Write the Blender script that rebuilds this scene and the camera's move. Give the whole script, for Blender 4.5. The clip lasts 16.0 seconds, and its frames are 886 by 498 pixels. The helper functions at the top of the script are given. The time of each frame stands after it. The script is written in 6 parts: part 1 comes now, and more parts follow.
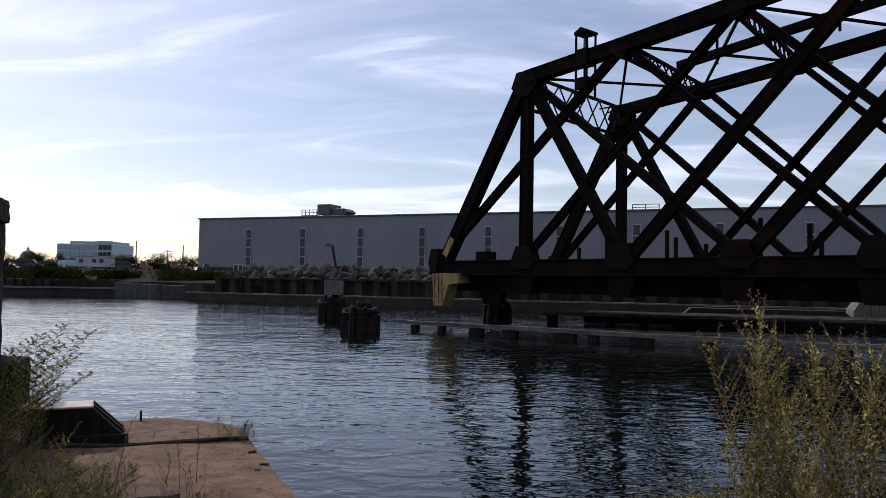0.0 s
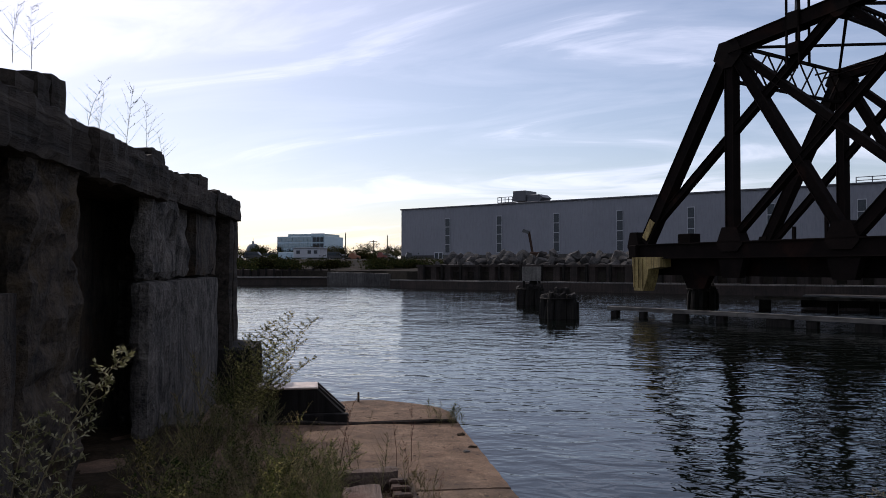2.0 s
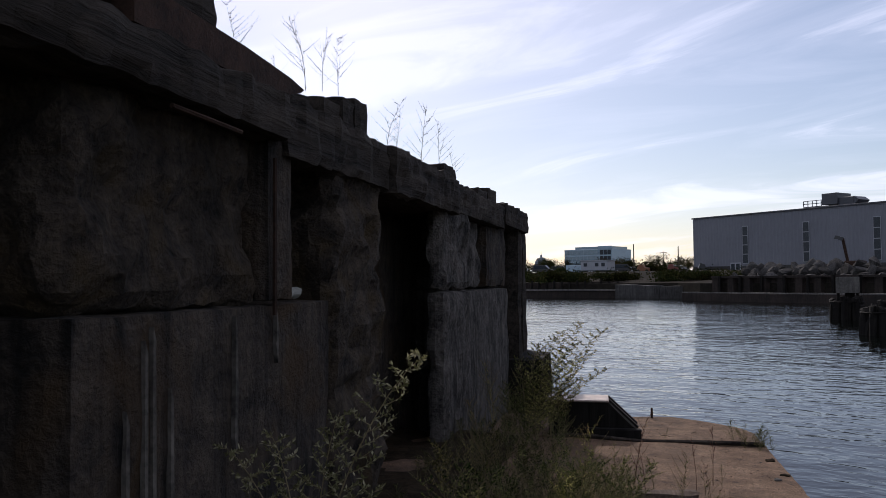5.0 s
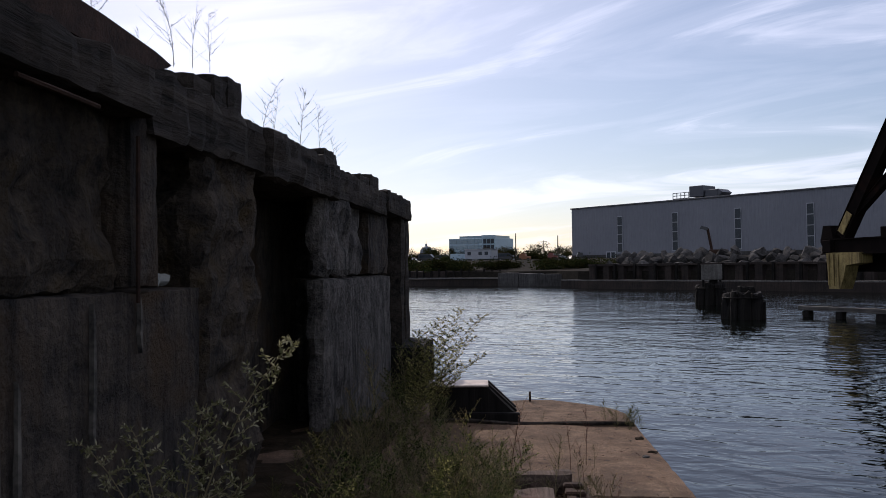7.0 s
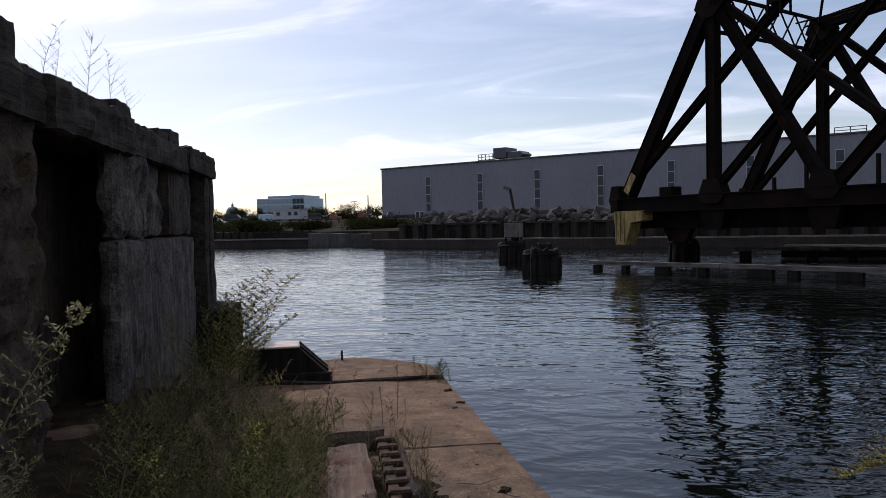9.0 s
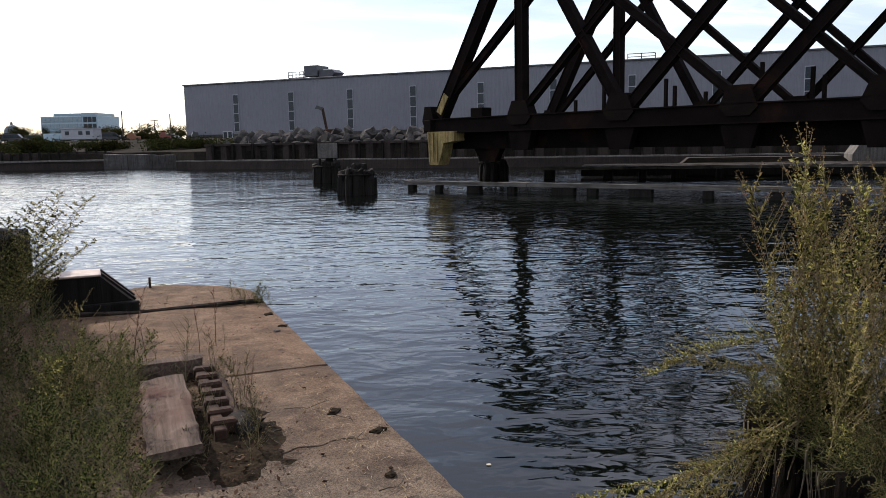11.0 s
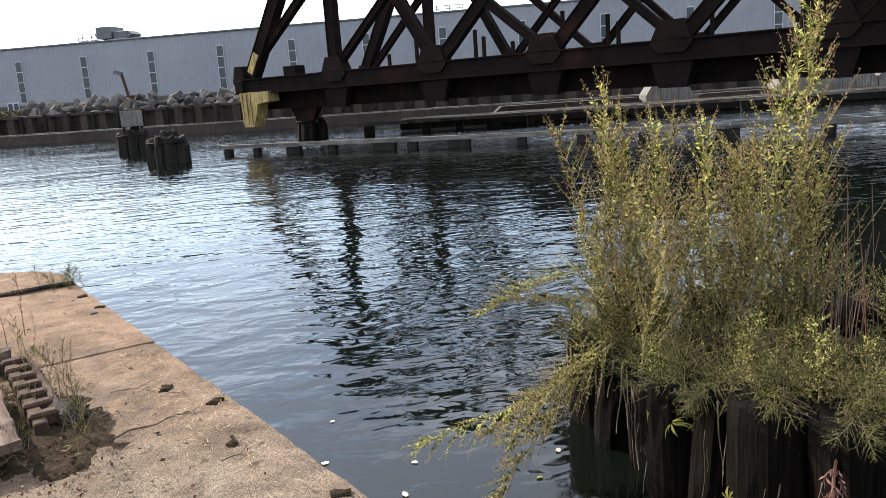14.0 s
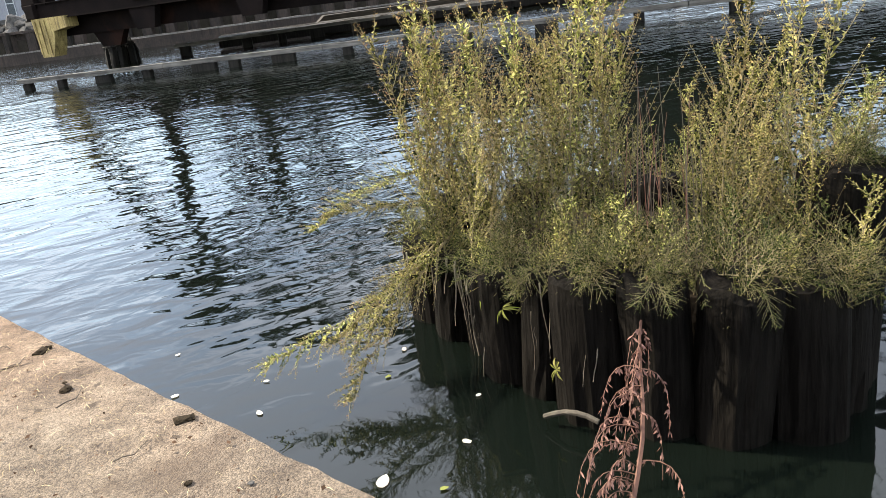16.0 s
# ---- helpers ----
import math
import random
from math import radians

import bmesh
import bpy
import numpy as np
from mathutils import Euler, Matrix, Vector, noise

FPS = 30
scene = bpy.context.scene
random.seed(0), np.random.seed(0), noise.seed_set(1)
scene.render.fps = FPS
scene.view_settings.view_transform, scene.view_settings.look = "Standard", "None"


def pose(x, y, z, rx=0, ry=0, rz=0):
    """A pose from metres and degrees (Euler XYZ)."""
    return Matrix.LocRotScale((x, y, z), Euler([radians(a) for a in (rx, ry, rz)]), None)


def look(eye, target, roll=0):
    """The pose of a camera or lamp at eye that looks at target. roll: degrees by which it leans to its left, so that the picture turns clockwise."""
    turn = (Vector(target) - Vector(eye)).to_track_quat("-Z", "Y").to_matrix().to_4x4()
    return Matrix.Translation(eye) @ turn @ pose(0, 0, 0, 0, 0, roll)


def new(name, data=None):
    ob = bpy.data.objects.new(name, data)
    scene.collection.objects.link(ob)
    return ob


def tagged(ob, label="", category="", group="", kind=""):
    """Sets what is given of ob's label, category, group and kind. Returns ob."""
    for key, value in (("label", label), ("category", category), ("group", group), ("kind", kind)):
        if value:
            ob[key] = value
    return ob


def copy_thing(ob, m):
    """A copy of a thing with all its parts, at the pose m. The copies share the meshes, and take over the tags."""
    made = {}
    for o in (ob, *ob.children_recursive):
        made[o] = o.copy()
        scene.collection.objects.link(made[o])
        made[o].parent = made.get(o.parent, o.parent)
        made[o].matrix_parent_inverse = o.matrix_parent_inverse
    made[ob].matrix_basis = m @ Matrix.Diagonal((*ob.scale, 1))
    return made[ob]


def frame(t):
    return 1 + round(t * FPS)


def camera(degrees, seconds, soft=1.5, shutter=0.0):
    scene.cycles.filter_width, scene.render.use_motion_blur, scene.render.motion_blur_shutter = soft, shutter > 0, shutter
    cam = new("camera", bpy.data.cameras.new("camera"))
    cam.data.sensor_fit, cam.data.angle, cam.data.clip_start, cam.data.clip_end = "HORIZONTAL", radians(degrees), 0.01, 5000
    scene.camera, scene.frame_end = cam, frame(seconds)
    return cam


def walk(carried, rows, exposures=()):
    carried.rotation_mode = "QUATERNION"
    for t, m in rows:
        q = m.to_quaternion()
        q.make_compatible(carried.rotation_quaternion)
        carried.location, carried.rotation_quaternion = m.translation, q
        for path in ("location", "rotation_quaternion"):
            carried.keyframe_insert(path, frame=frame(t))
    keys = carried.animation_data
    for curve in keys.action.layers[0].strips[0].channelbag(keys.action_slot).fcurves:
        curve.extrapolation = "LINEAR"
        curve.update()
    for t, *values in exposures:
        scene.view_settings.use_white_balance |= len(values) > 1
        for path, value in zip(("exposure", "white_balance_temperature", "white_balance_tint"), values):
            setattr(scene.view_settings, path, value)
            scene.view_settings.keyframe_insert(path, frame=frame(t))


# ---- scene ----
cam = camera(59.0, 16.0, soft=0.6)
PATH = [
    (0, (-0.155, 0.28, 2.534), (-0.128, 2.278, 2.618), 1.0),
    (0.5, (-0.147, 0.191, 2.552), (-0.275, 2.186, 2.617), 0.7),
    (1, (-0.162, 0.156, 2.569), (-0.412, 2.14, 2.619), 0.5),
    (1.5, (-0.167, 0.166, 2.566), (-0.538, 2.131, 2.607), 0.4),
    (2, (-0.183, 0.206, 2.555), (-0.65, 2.15, 2.598), -0.0),
    (2.5, (-0.203, 0.258, 2.539), (-0.807, 2.163, 2.592), -0.7),
    (3, (-0.215, 0.285, 2.53), (-0.972, 2.136, 2.587), -0.9),
    (3.5, (-0.224, 0.311, 2.523), (-1.122, 2.097, 2.581), -1.1),
    (4, (-0.227, 0.319, 2.521), (-1.267, 2.026, 2.588), -1.4),
    (4.2, (-0.229, 0.323, 2.521), (-1.312, 2.003, 2.591), -1.2),
    (5.2, (-0.257, 0.365, 2.52), (-1.384, 2.017, 2.6), -0.5),
    (6.3, (-0.285, 0.408, 2.518), (-1.353, 2.096, 2.603), 0.4),
    (6.5, (-0.272, 0.415, 2.514), (-1.273, 2.145, 2.582), 0.1),
    (7, (-0.246, 0.427, 2.5), (-1.12, 2.225, 2.548), -0.7),
    (7.5, (-0.244, 0.424, 2.5), (-1.014, 2.27, 2.537), -0.8),
    (8, (-0.242, 0.42, 2.502), (-0.9, 2.309, 2.528), -0.5),
    (8.5, (-0.247, 0.43, 2.498), (-0.804, 2.351, 2.499), -0.7),
    (9, (-0.258, 0.456, 2.489), (-0.68, 2.41, 2.427), -1.2),
    (9.5, (-0.288, 0.53, 2.467), (-0.577, 2.504, 2.337), -1.3),
    (9.7, (-0.296, 0.548, 2.462), (-0.546, 2.526, 2.309), -1.2),
    (11.8, (-0.352, 0.636, 2.447), (-0.147, 2.6, 2.13), -1.5),
    (12, (-0.349, 0.636, 2.449), (-0.113, 2.596, 2.124), -1.6),
    (12.5, (-0.356, 0.624, 2.452), (-0.054, 2.572, 2.116), -1.4),
    (13, (-0.349, 0.619, 2.446), (0.005, 2.557, 2.098), -1.7),
    (13.5, (-0.341, 0.62, 2.437), (0.057, 2.545, 2.071), -2.6),
    (14, (-0.334, 0.595, 2.437), (0.133, 2.499, 2.041), -3.9),
    (14.5, (-0.321, 0.576, 2.434), (0.226, 2.449, 1.995), -5.2),
    (15, (-0.308, 0.539, 2.439), (0.322, 2.373, 1.949), -6.0),
    (15.5, (-0.294, 0.516, 2.434), (0.423, 2.296, 1.872), -6.6),
    (16, (-0.266, 0.473, 2.438), (0.523, 2.192, 1.79), -7.5),
]
EXPOSURES = [(0, -0.1, 6360, 18), (3.5, -0.27, 6360, 18), (8.5, -0.2, 6380, 18), (9.7, 0.04, 6580, 17), (12.0, 0.94, 6750, 13), (14.5, 1.98, 6850, 8), (16.0, 2.28, 6950, 6.5)]
walk(cam, [(t, look(e, g, r)) for t, e, g, r in PATH], EXPOSURES)

# ---- light ----
SUN_AZ, SUN_EL = -44.0, 37.0
sun = new("sun", bpy.data.lights.new("sun", "SUN"))
sun.data.energy, sun.data.angle, sun.data.color = 3.2, radians(0.6), (1.0, 0.93, 0.82)
_a, _e = radians(SUN_AZ), radians(SUN_EL)
SUN_DIR = Vector((math.sin(_a) * math.cos(_e), math.cos(_a) * math.cos(_e), math.sin(_e)))
sun.matrix_world = look(SUN_DIR * 50, (0, 0, 0))


def node(nt, kind, loc=None, **inputs):
    n = nt.nodes.new(kind)
    for k, v in inputs.items():
        n.inputs[k.replace("_", " ")].default_value = v
    return n


def math_node(nt, op, a, b=None):
    n = nt.nodes.new("ShaderNodeMath")
    n.operation = op
    for i, v in enumerate((a, b)):
        if v is None:
            continue
        if isinstance(v, (int, float)):
            n.inputs[i].default_value = v
        else:
            nt.links.new(v, n.inputs[i])
    return n.outputs[0]


def ramp(nt, fac, stops):
    n = nt.nodes.new("ShaderNodeValToRGB")
    cr = n.color_ramp
    while len(cr.elements) < len(stops):
        cr.elements.new(0.5)
    for el, (p, c) in zip(cr.elements, stops):
        el.position = p
        el.color = (*c, 1) if len(c) == 3 else c
    nt.links.new(fac, n.inputs[0])
    return n.outputs[0]


def mix_color(nt, fac, a, b, blend="MIX"):
    n = nt.nodes.new("ShaderNodeMix")
    n.data_type, n.blend_type = "RGBA", blend
    for sock, v in ((n.inputs[0], fac), (n.inputs[6], a), (n.inputs[7], b)):
        if isinstance(v, (int, float)):
            sock.default_value = v
        elif isinstance(v, tuple):
            sock.default_value = (*v, 1) if len(v) == 3 else v
        else:
            nt.links.new(v, sock)
    return n.outputs[2]


def noise_tex(nt, vec, scale, detail=4.0, rough=0.55, distortion=0.0):
    n = nt.nodes.new("ShaderNodeTexNoise")
    n.inputs["Scale"].default_value = scale
    n.inputs["Detail"].default_value = detail
    n.inputs["Roughness"].default_value = rough
    n.inputs["Distortion"].default_value = distortion
    if vec is not None:
        nt.links.new(vec, n.inputs["Vector"])
    return n.outputs["Fac"]


def mapping(nt, vec, scale=(1, 1, 1), rot=(0, 0, 0), loc=(0, 0, 0)):
    n = nt.nodes.new("ShaderNodeMapping")
    n.inputs["Scale"].default_value = scale
    n.inputs["Rotation"].default_value = rot
    n.inputs["Location"].default_value = loc
    nt.links.new(vec, n.inputs["Vector"])
    return n.outputs[0]


# sky with thin high cloud, and an unseen overhead veil added for the water
world = bpy.data.worlds.new("sky")
scene.world = world
world.use_nodes = True
nt = world.node_tree
bg = nt.nodes["Background"]
sky = nt.nodes.new("ShaderNodeTexSky")
sky.sky_type, sky.sun_disc = "NISHITA", False
sky.sun_elevation, sky.sun_rotation = _e, _a
sky.air_density, sky.dust_density, sky.ozone_density = 1.0, 0.7, 1.3
tc = nt.nodes.new("ShaderNodeTexCoord").outputs["Generated"]
sep = nt.nodes.new("ShaderNodeSeparateXYZ")
nt.links.new(tc, sep.inputs[0])
zz = math_node(nt, "ADD", math_node(nt, "MAXIMUM", sep.outputs[2], 0.0), 0.16)
comb = nt.nodes.new("ShaderNodeCombineXYZ")
nt.links.new(math_node(nt, "DIVIDE", sep.outputs[0], zz), comb.inputs[0])
nt.links.new(math_node(nt, "DIVIDE", sep.outputs[1], zz), comb.inputs[1])
streak = noise_tex(nt, mapping(nt, comb.outputs[0], (0.6, 1.5, 1), (0, 0, radians(16)), (3.1, 1.7, 0)), 1.2, 8, 0.58, 1.3)
broad = noise_tex(nt, mapping(nt, comb.outputs[0], (0.5, 0.8, 1), (0, 0, radians(-20)), (0.4, 5.2, 0)), 0.7, 4, 0.5, 0.4)
cover = math_node(nt, "ADD", math_node(nt, "MULTIPLY", streak, 0.62), math_node(nt, "MULTIPLY", broad, 0.45))
cloud = ramp(nt, cover, [(0.47, (0.16, 0.16, 0.16)), (0.55, (0.32, 0.32, 0.32)), (0.63, (0.95, 0.95, 0.95))])
# Pale at the horizon; the last stop adds unseen overhead brightness for water reflections.
low = ramp(nt, sep.outputs[2], [(0.0, (0.26, 0.26, 0.26)), (0.2, (0.12, 0.12, 0.12)), (0.35, (0.13, 0.13, 0.13)), (0.56, (0.85, 0.85, 0.85))])
dot = nt.nodes.new("ShaderNodeVectorMath")
dot.operation = "DOT_PRODUCT"
nt.links.new(tc, dot.inputs[0])
dot.inputs[1].default_value = SUN_DIR
haze = math_node(nt, "MULTIPLY", math_node(nt, "POWER", math_node(nt, "MAXIMUM", dot.outputs["Value"], 0.0), 9.0), 0.4)
veil = math_node(nt, "MINIMUM", math_node(nt, "ADD", math_node(nt, "MAXIMUM", cloud, low), haze), 1.0)
bright = mix_color(nt, 0.5, sky.outputs[0], (10.5, 10.7, 11.2))
bright = mix_color(nt, 1.0, bright, (1.2, 1.2, 1.25), "MULTIPLY")
nt.links.new(mix_color(nt, veil, sky.outputs[0], bright), bg.inputs[0])
bg.inputs[1].default_value = 0.105

# ---- materials ----


def surface(name, dark, light, scale=3.0, rough=0.8, bump=0.01, metal=0.0, streaks=0.0, fine=30.0, stain=None, stain_at=0.6, island=0.0, spec=0.3):
    """Two scales of colour noise, an optional stain and running streaks, fine relief."""
    m = bpy.data.materials.new(name)
    m.use_nodes = True
    t = m.node_tree
    p = t.nodes["Principled BSDF"]
    co = t.nodes.new("ShaderNodeTexCoord").outputs["Object"]
    big = noise_tex(t, co, scale, 6, 0.6, 0.3)
    small = noise_tex(t, co, fine, 5, 0.65)
    f = math_node(t, "ADD", math_node(t, "MULTIPLY", big, 0.58), math_node(t, "MULTIPLY", small, 0.42))
    col = ramp(t, f, [(0.36, dark), (0.64, light)])
    if streaks:
        run = noise_tex(t, mapping(t, co, (6, 6, 0.35)), 1.6, 5, 0.6)
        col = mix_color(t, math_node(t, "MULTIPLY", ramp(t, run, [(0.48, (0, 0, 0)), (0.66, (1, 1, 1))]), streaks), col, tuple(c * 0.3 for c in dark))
    if stain:
        sp = noise_tex(t, co, scale * 0.45, 7, 0.6, 0.6)
        col = mix_color(t, ramp(t, sp, [(stain_at - 0.08, (0, 0, 0)), (stain_at + 0.06, (0.9, 0.9, 0.9))]), col, stain)
    if island:
        oi = t.nodes.new("ShaderNodeObjectInfo").outputs["Random"]
        v = math_node(t, "ADD", math_node(t, "MULTIPLY", oi, island), 1.0 - island / 2)
        hsv = t.nodes.new("ShaderNodeHueSaturation")
        t.links.new(v, hsv.inputs["Value"])
        t.links.new(col, hsv.inputs["Color"])
        col = hsv.outputs[0]
    t.links.new(col, p.inputs["Base Color"])
    t.links.new(math_node(t, "ADD", math_node(t, "MULTIPLY", small, 0.25), rough - 0.12), p.inputs["Roughness"])
    p.inputs["Metallic"].default_value = metal
    p.inputs["Specular IOR Level"].default_value = spec
    if bump:
        b = t.nodes.new("ShaderNodeBump")
        b.inputs["Distance"].default_value = bump
        b.inputs["Strength"].default_value = 0.9
        t.links.new(math_node(t, "ADD", math_node(t, "MULTIPLY", big, 0.7), math_node(t, "MULTIPLY", small, 0.5)), b.inputs["Height"])
        t.links.new(b.outputs[0], p.inputs["Normal"])
    return m


def grain(name, dark, light, axis=2, rough=0.85, bump=0.012, k=14.0, stain=None):
    """Weathered timber: grain drawn out along one axis."""
    m = bpy.data.materials.new(name)
    m.use_nodes = True
    t = m.node_tree
    p = t.nodes["Principled BSDF"]
    co = t.nodes.new("ShaderNodeTexCoord").outputs["Object"]
    sc = [k, k, k]
    sc[axis] = k * 0.05
    g = noise_tex(t, mapping(t, co, tuple(sc)), 1.0, 7, 0.68, 0.4)
    big = noise_tex(t, co, 1.7, 4, 0.5)
    f = math_node(t, "ADD", math_node(t, "MULTIPLY", g, 0.7), math_node(t, "MULTIPLY", big, 0.35))
    col = ramp(t, f, [(0.38, dark), (0.68, light)])
    if stain:
        col = mix_color(t, ramp(t, big, [(0.5, (0, 0, 0)), (0.62, (0.85, 0.85, 0.85))]), col, stain)
    t.links.new(col, p.inputs["Base Color"])
    p.inputs["Roughness"].default_value = rough
    p.inputs["Specular IOR Level"].default_value = 0.12
    b = t.nodes.new("ShaderNodeBump")
    b.inputs["Distance"].default_value = bump
    t.links.new(g, b.inputs["Height"])
    t.links.new(b.outputs[0], p.inputs["Normal"])
    return m


def dull(m):
    """Rotten, soaked wood, its shine cut to deepen the shaded faces."""
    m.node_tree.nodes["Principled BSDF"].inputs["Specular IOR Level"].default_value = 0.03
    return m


def foliage(name, stops, translucent=0.35):
    """Leaves: colour drawn per leaf, part of the light passes through."""
    m = bpy.data.materials.new(name)
    m.use_nodes = True
    t = m.node_tree
    t.nodes.remove(t.nodes["Principled BSDF"])
    rnd = t.nodes.new("ShaderNodeNewGeometry").outputs["Random Per Island"]
    co = t.nodes.new("ShaderNodeTexCoord").outputs["Object"]
    f = math_node(t, "ADD", math_node(t, "MULTIPLY", rnd, 0.6), math_node(t, "MULTIPLY", noise_tex(t, co, 2.3, 2), 0.4))
    col = ramp(t, f, stops)
    hsv = t.nodes.new("ShaderNodeHueSaturation")
    oi = t.nodes.new("ShaderNodeObjectInfo").outputs["Random"]
    t.links.new(math_node(t, "ADD", math_node(t, "MULTIPLY", oi, 0.75), 0.62), hsv.inputs["Value"])
    t.links.new(math_node(t, "ADD", math_node(t, "MULTIPLY", oi, 0.045), 0.475), hsv.inputs["Hue"])
    t.links.new(col, hsv.inputs["Color"])
    col = hsv.outputs[0]
    d, tr, mx = (t.nodes.new(k) for k in ("ShaderNodeBsdfDiffuse", "ShaderNodeBsdfTranslucent", "ShaderNodeMixShader"))
    t.links.new(col, d.inputs[0])
    t.links.new(col, tr.inputs[0])
    mx.inputs[0].default_value = translucent
    t.links.new(d.outputs[0], mx.inputs[1])
    t.links.new(tr.outputs[0], mx.inputs[2])
    t.links.new(mx.outputs[0], t.nodes["Material Output"].inputs[0])
    return m


def water_material():
    m = bpy.data.materials.new("river_water")
    m.use_nodes = True
    t = m.node_tree
    p = t.nodes["Principled BSDF"]
    co = t.nodes.new("ShaderNodeTexCoord").outputs["Object"]
    p.inputs["Base Color"].default_value = (0.0024, 0.0036, 0.0027, 1)
    p.inputs["Roughness"].default_value = 0.015
    p.inputs["IOR"].default_value = 1.33
    swell = noise_tex(t, mapping(t, co, (0.33, 0.6, 1), (0, 0, radians(14))), 1.0, 1.0, 0.4, 0.6)
    rip = noise_tex(t, mapping(t, co, (1.15, 1.9, 1), (0, 0, radians(-9))), 1.0, 1.0, 0.4, 0.8)
    tiny = noise_tex(t, mapping(t, co, (3.2, 4.8, 1), (0, 0, radians(6))), 1.0, 1.5, 0.45, 0.8)
    calm = noise_tex(t, mapping(t, co, (0.1, 0.16, 1)), 1.0, 2)
    sep = t.nodes.new("ShaderNodeSeparateXYZ")
    t.links.new(co, sep.inputs[0])
    reach = math_node(t, "MULTIPLY", math_node(t, "ADD", math_node(t, "ADD", sep.outputs[1], 1496.2), math_node(t, "MULTIPLY", sep.outputs[0], 0.4)), 0.2)
    amp = math_node(t, "MULTIPLY", ramp(t, calm, [(0.38, (0.65, 0.65, 0.65)), (0.62, (1, 1, 1))]), ramp(t, reach, [(0.05, (0.16, 0.16, 0.16)), (0.9, (1, 1, 1))]))
    h = math_node(t, "ADD", math_node(t, "ADD", math_node(t, "MULTIPLY", swell, 0.5), math_node(t, "MULTIPLY", rip, 0.42)), math_node(t, "MULTIPLY", tiny, 0.16))
    lee = t.nodes.new("ShaderNodeTexWave")
    lee.wave_type, lee.bands_direction, lee.wave_profile = "BANDS", "Y", "SAW"
    for k, v in (("Scale", 0.42), ("Distortion", 9.0), ("Detail", 2.0), ("Detail Scale", 0.35), ("Detail Roughness", 0.55)):
        lee.inputs[k].default_value = v
    t.links.new(mapping(t, co, (0.8, 1, 1), (0, 0, radians(-8))), lee.inputs["Vector"])
    h = math_node(t, "ADD", h, math_node(t, "MULTIPLY", lee.outputs["Fac"], 0.2))
    b = t.nodes.new("ShaderNodeBump")
    b.inputs["Distance"].default_value = 0.078
    b.inputs["Strength"].default_value = 1.0
    t.links.new(math_node(t, "MULTIPLY", h, amp), b.inputs["Height"])
    t.links.new(b.outputs[0], p.inputs["Normal"])
    return m


def plain(name, color, rough=0.5, metal=0.0, spec=0.5):
    return surface(name, tuple(c * 0.85 for c in color), tuple(min(1, c * 1.12) for c in color), 1.5, rough, 0.0, metal, fine=12, spec=spec)


def slab_material():
    """Exposed-aggregate concrete: pebbly speckle, rusty broad stains, dark pits."""
    m = bpy.data.materials.new("worn_slab")
    m.use_nodes = True
    t = m.node_tree
    p = t.nodes["Principled BSDF"]
    co = t.nodes.new("ShaderNodeTexCoord").outputs["Object"]
    vor = t.nodes.new("ShaderNodeTexVoronoi")
    vor.inputs["Scale"].default_value = 170
    t.links.new(co, vor.inputs["Vector"])
    peb = t.nodes.new("ShaderNodeSeparateColor")
    t.links.new(vor.outputs["Color"], peb.inputs[0])
    big = noise_tex(t, co, 0.7, 6, 0.6, 0.4)
    mid = noise_tex(t, co, 4.5, 6, 0.65, 0.5)
    fine = noise_tex(t, co, 130, 3, 0.6)
    base = ramp(t, mid, [(0.32, (0.055, 0.042, 0.032)), (0.5, (0.1, 0.078, 0.059)), (0.68, (0.145, 0.117, 0.09))])
    rusty = mix_color(t, 1.0, base, (1.14, 0.94, 0.81), "MULTIPLY")
    sepc = t.nodes.new("ShaderNodeSeparateXYZ")
    t.links.new(co, sepc.inputs[0])
    ageing = math_node(t, "ADD", math_node(t, "MULTIPLY", math_node(t, "SUBTRACT", sepc.outputs[1], 3.6), 0.16), math_node(t, "MULTIPLY", big, 0.8))
    col = mix_color(t, ramp(t, ageing, [(0.3, (0, 0, 0)), (0.75, (1, 1, 1))]), base, rusty)
    speck = math_node(t, "ADD", math_node(t, "MULTIPLY", peb.outputs[0], 0.6), math_node(t, "MULTIPLY", fine, 0.55))
    col = mix_color(t, 0.75, col, ramp(t, speck, [(0.25, (0.4, 0.38, 0.35)), (0.55, (1, 1, 1)), (0.8, (1.7, 1.66, 1.58))]), "MULTIPLY")
    pits = noise_tex(t, co, 13, 3, 0.5)
    col = mix_color(t, ramp(t, pits, [(0.63, (0, 0, 0)), (0.69, (0.8, 0.8, 0.8))]), col, (0.035, 0.025, 0.018))
    grime = noise_tex(t, mapping(t, co, (1, 1, 1), (0, 0, 0), (7, 3, 1)), 1.6, 7, 0.65, 0.8)
    col = mix_color(t, ramp(t, grime, [(0.5, (0, 0, 0)), (0.66, (0.6, 0.6, 0.6))]), col, (0.055, 0.038, 0.027))
    t.links.new(col, p.inputs["Base Color"])
    p.inputs["Roughness"].default_value = 0.93
    p.inputs["Specular IOR Level"].default_value = 0.2
    b = t.nodes.new("ShaderNodeBump")
    b.inputs["Distance"].default_value = 0.006
    t.links.new(math_node(t, "ADD", math_node(t, "MULTIPLY", vor.outputs["Distance"], -0.5), math_node(t, "ADD", math_node(t, "MULTIPLY", fine, 0.4), math_node(t, "MULTIPLY", mid, 0.12))), b.inputs["Height"])
    t.links.new(b.outputs[0], p.inputs["Normal"])
    return m


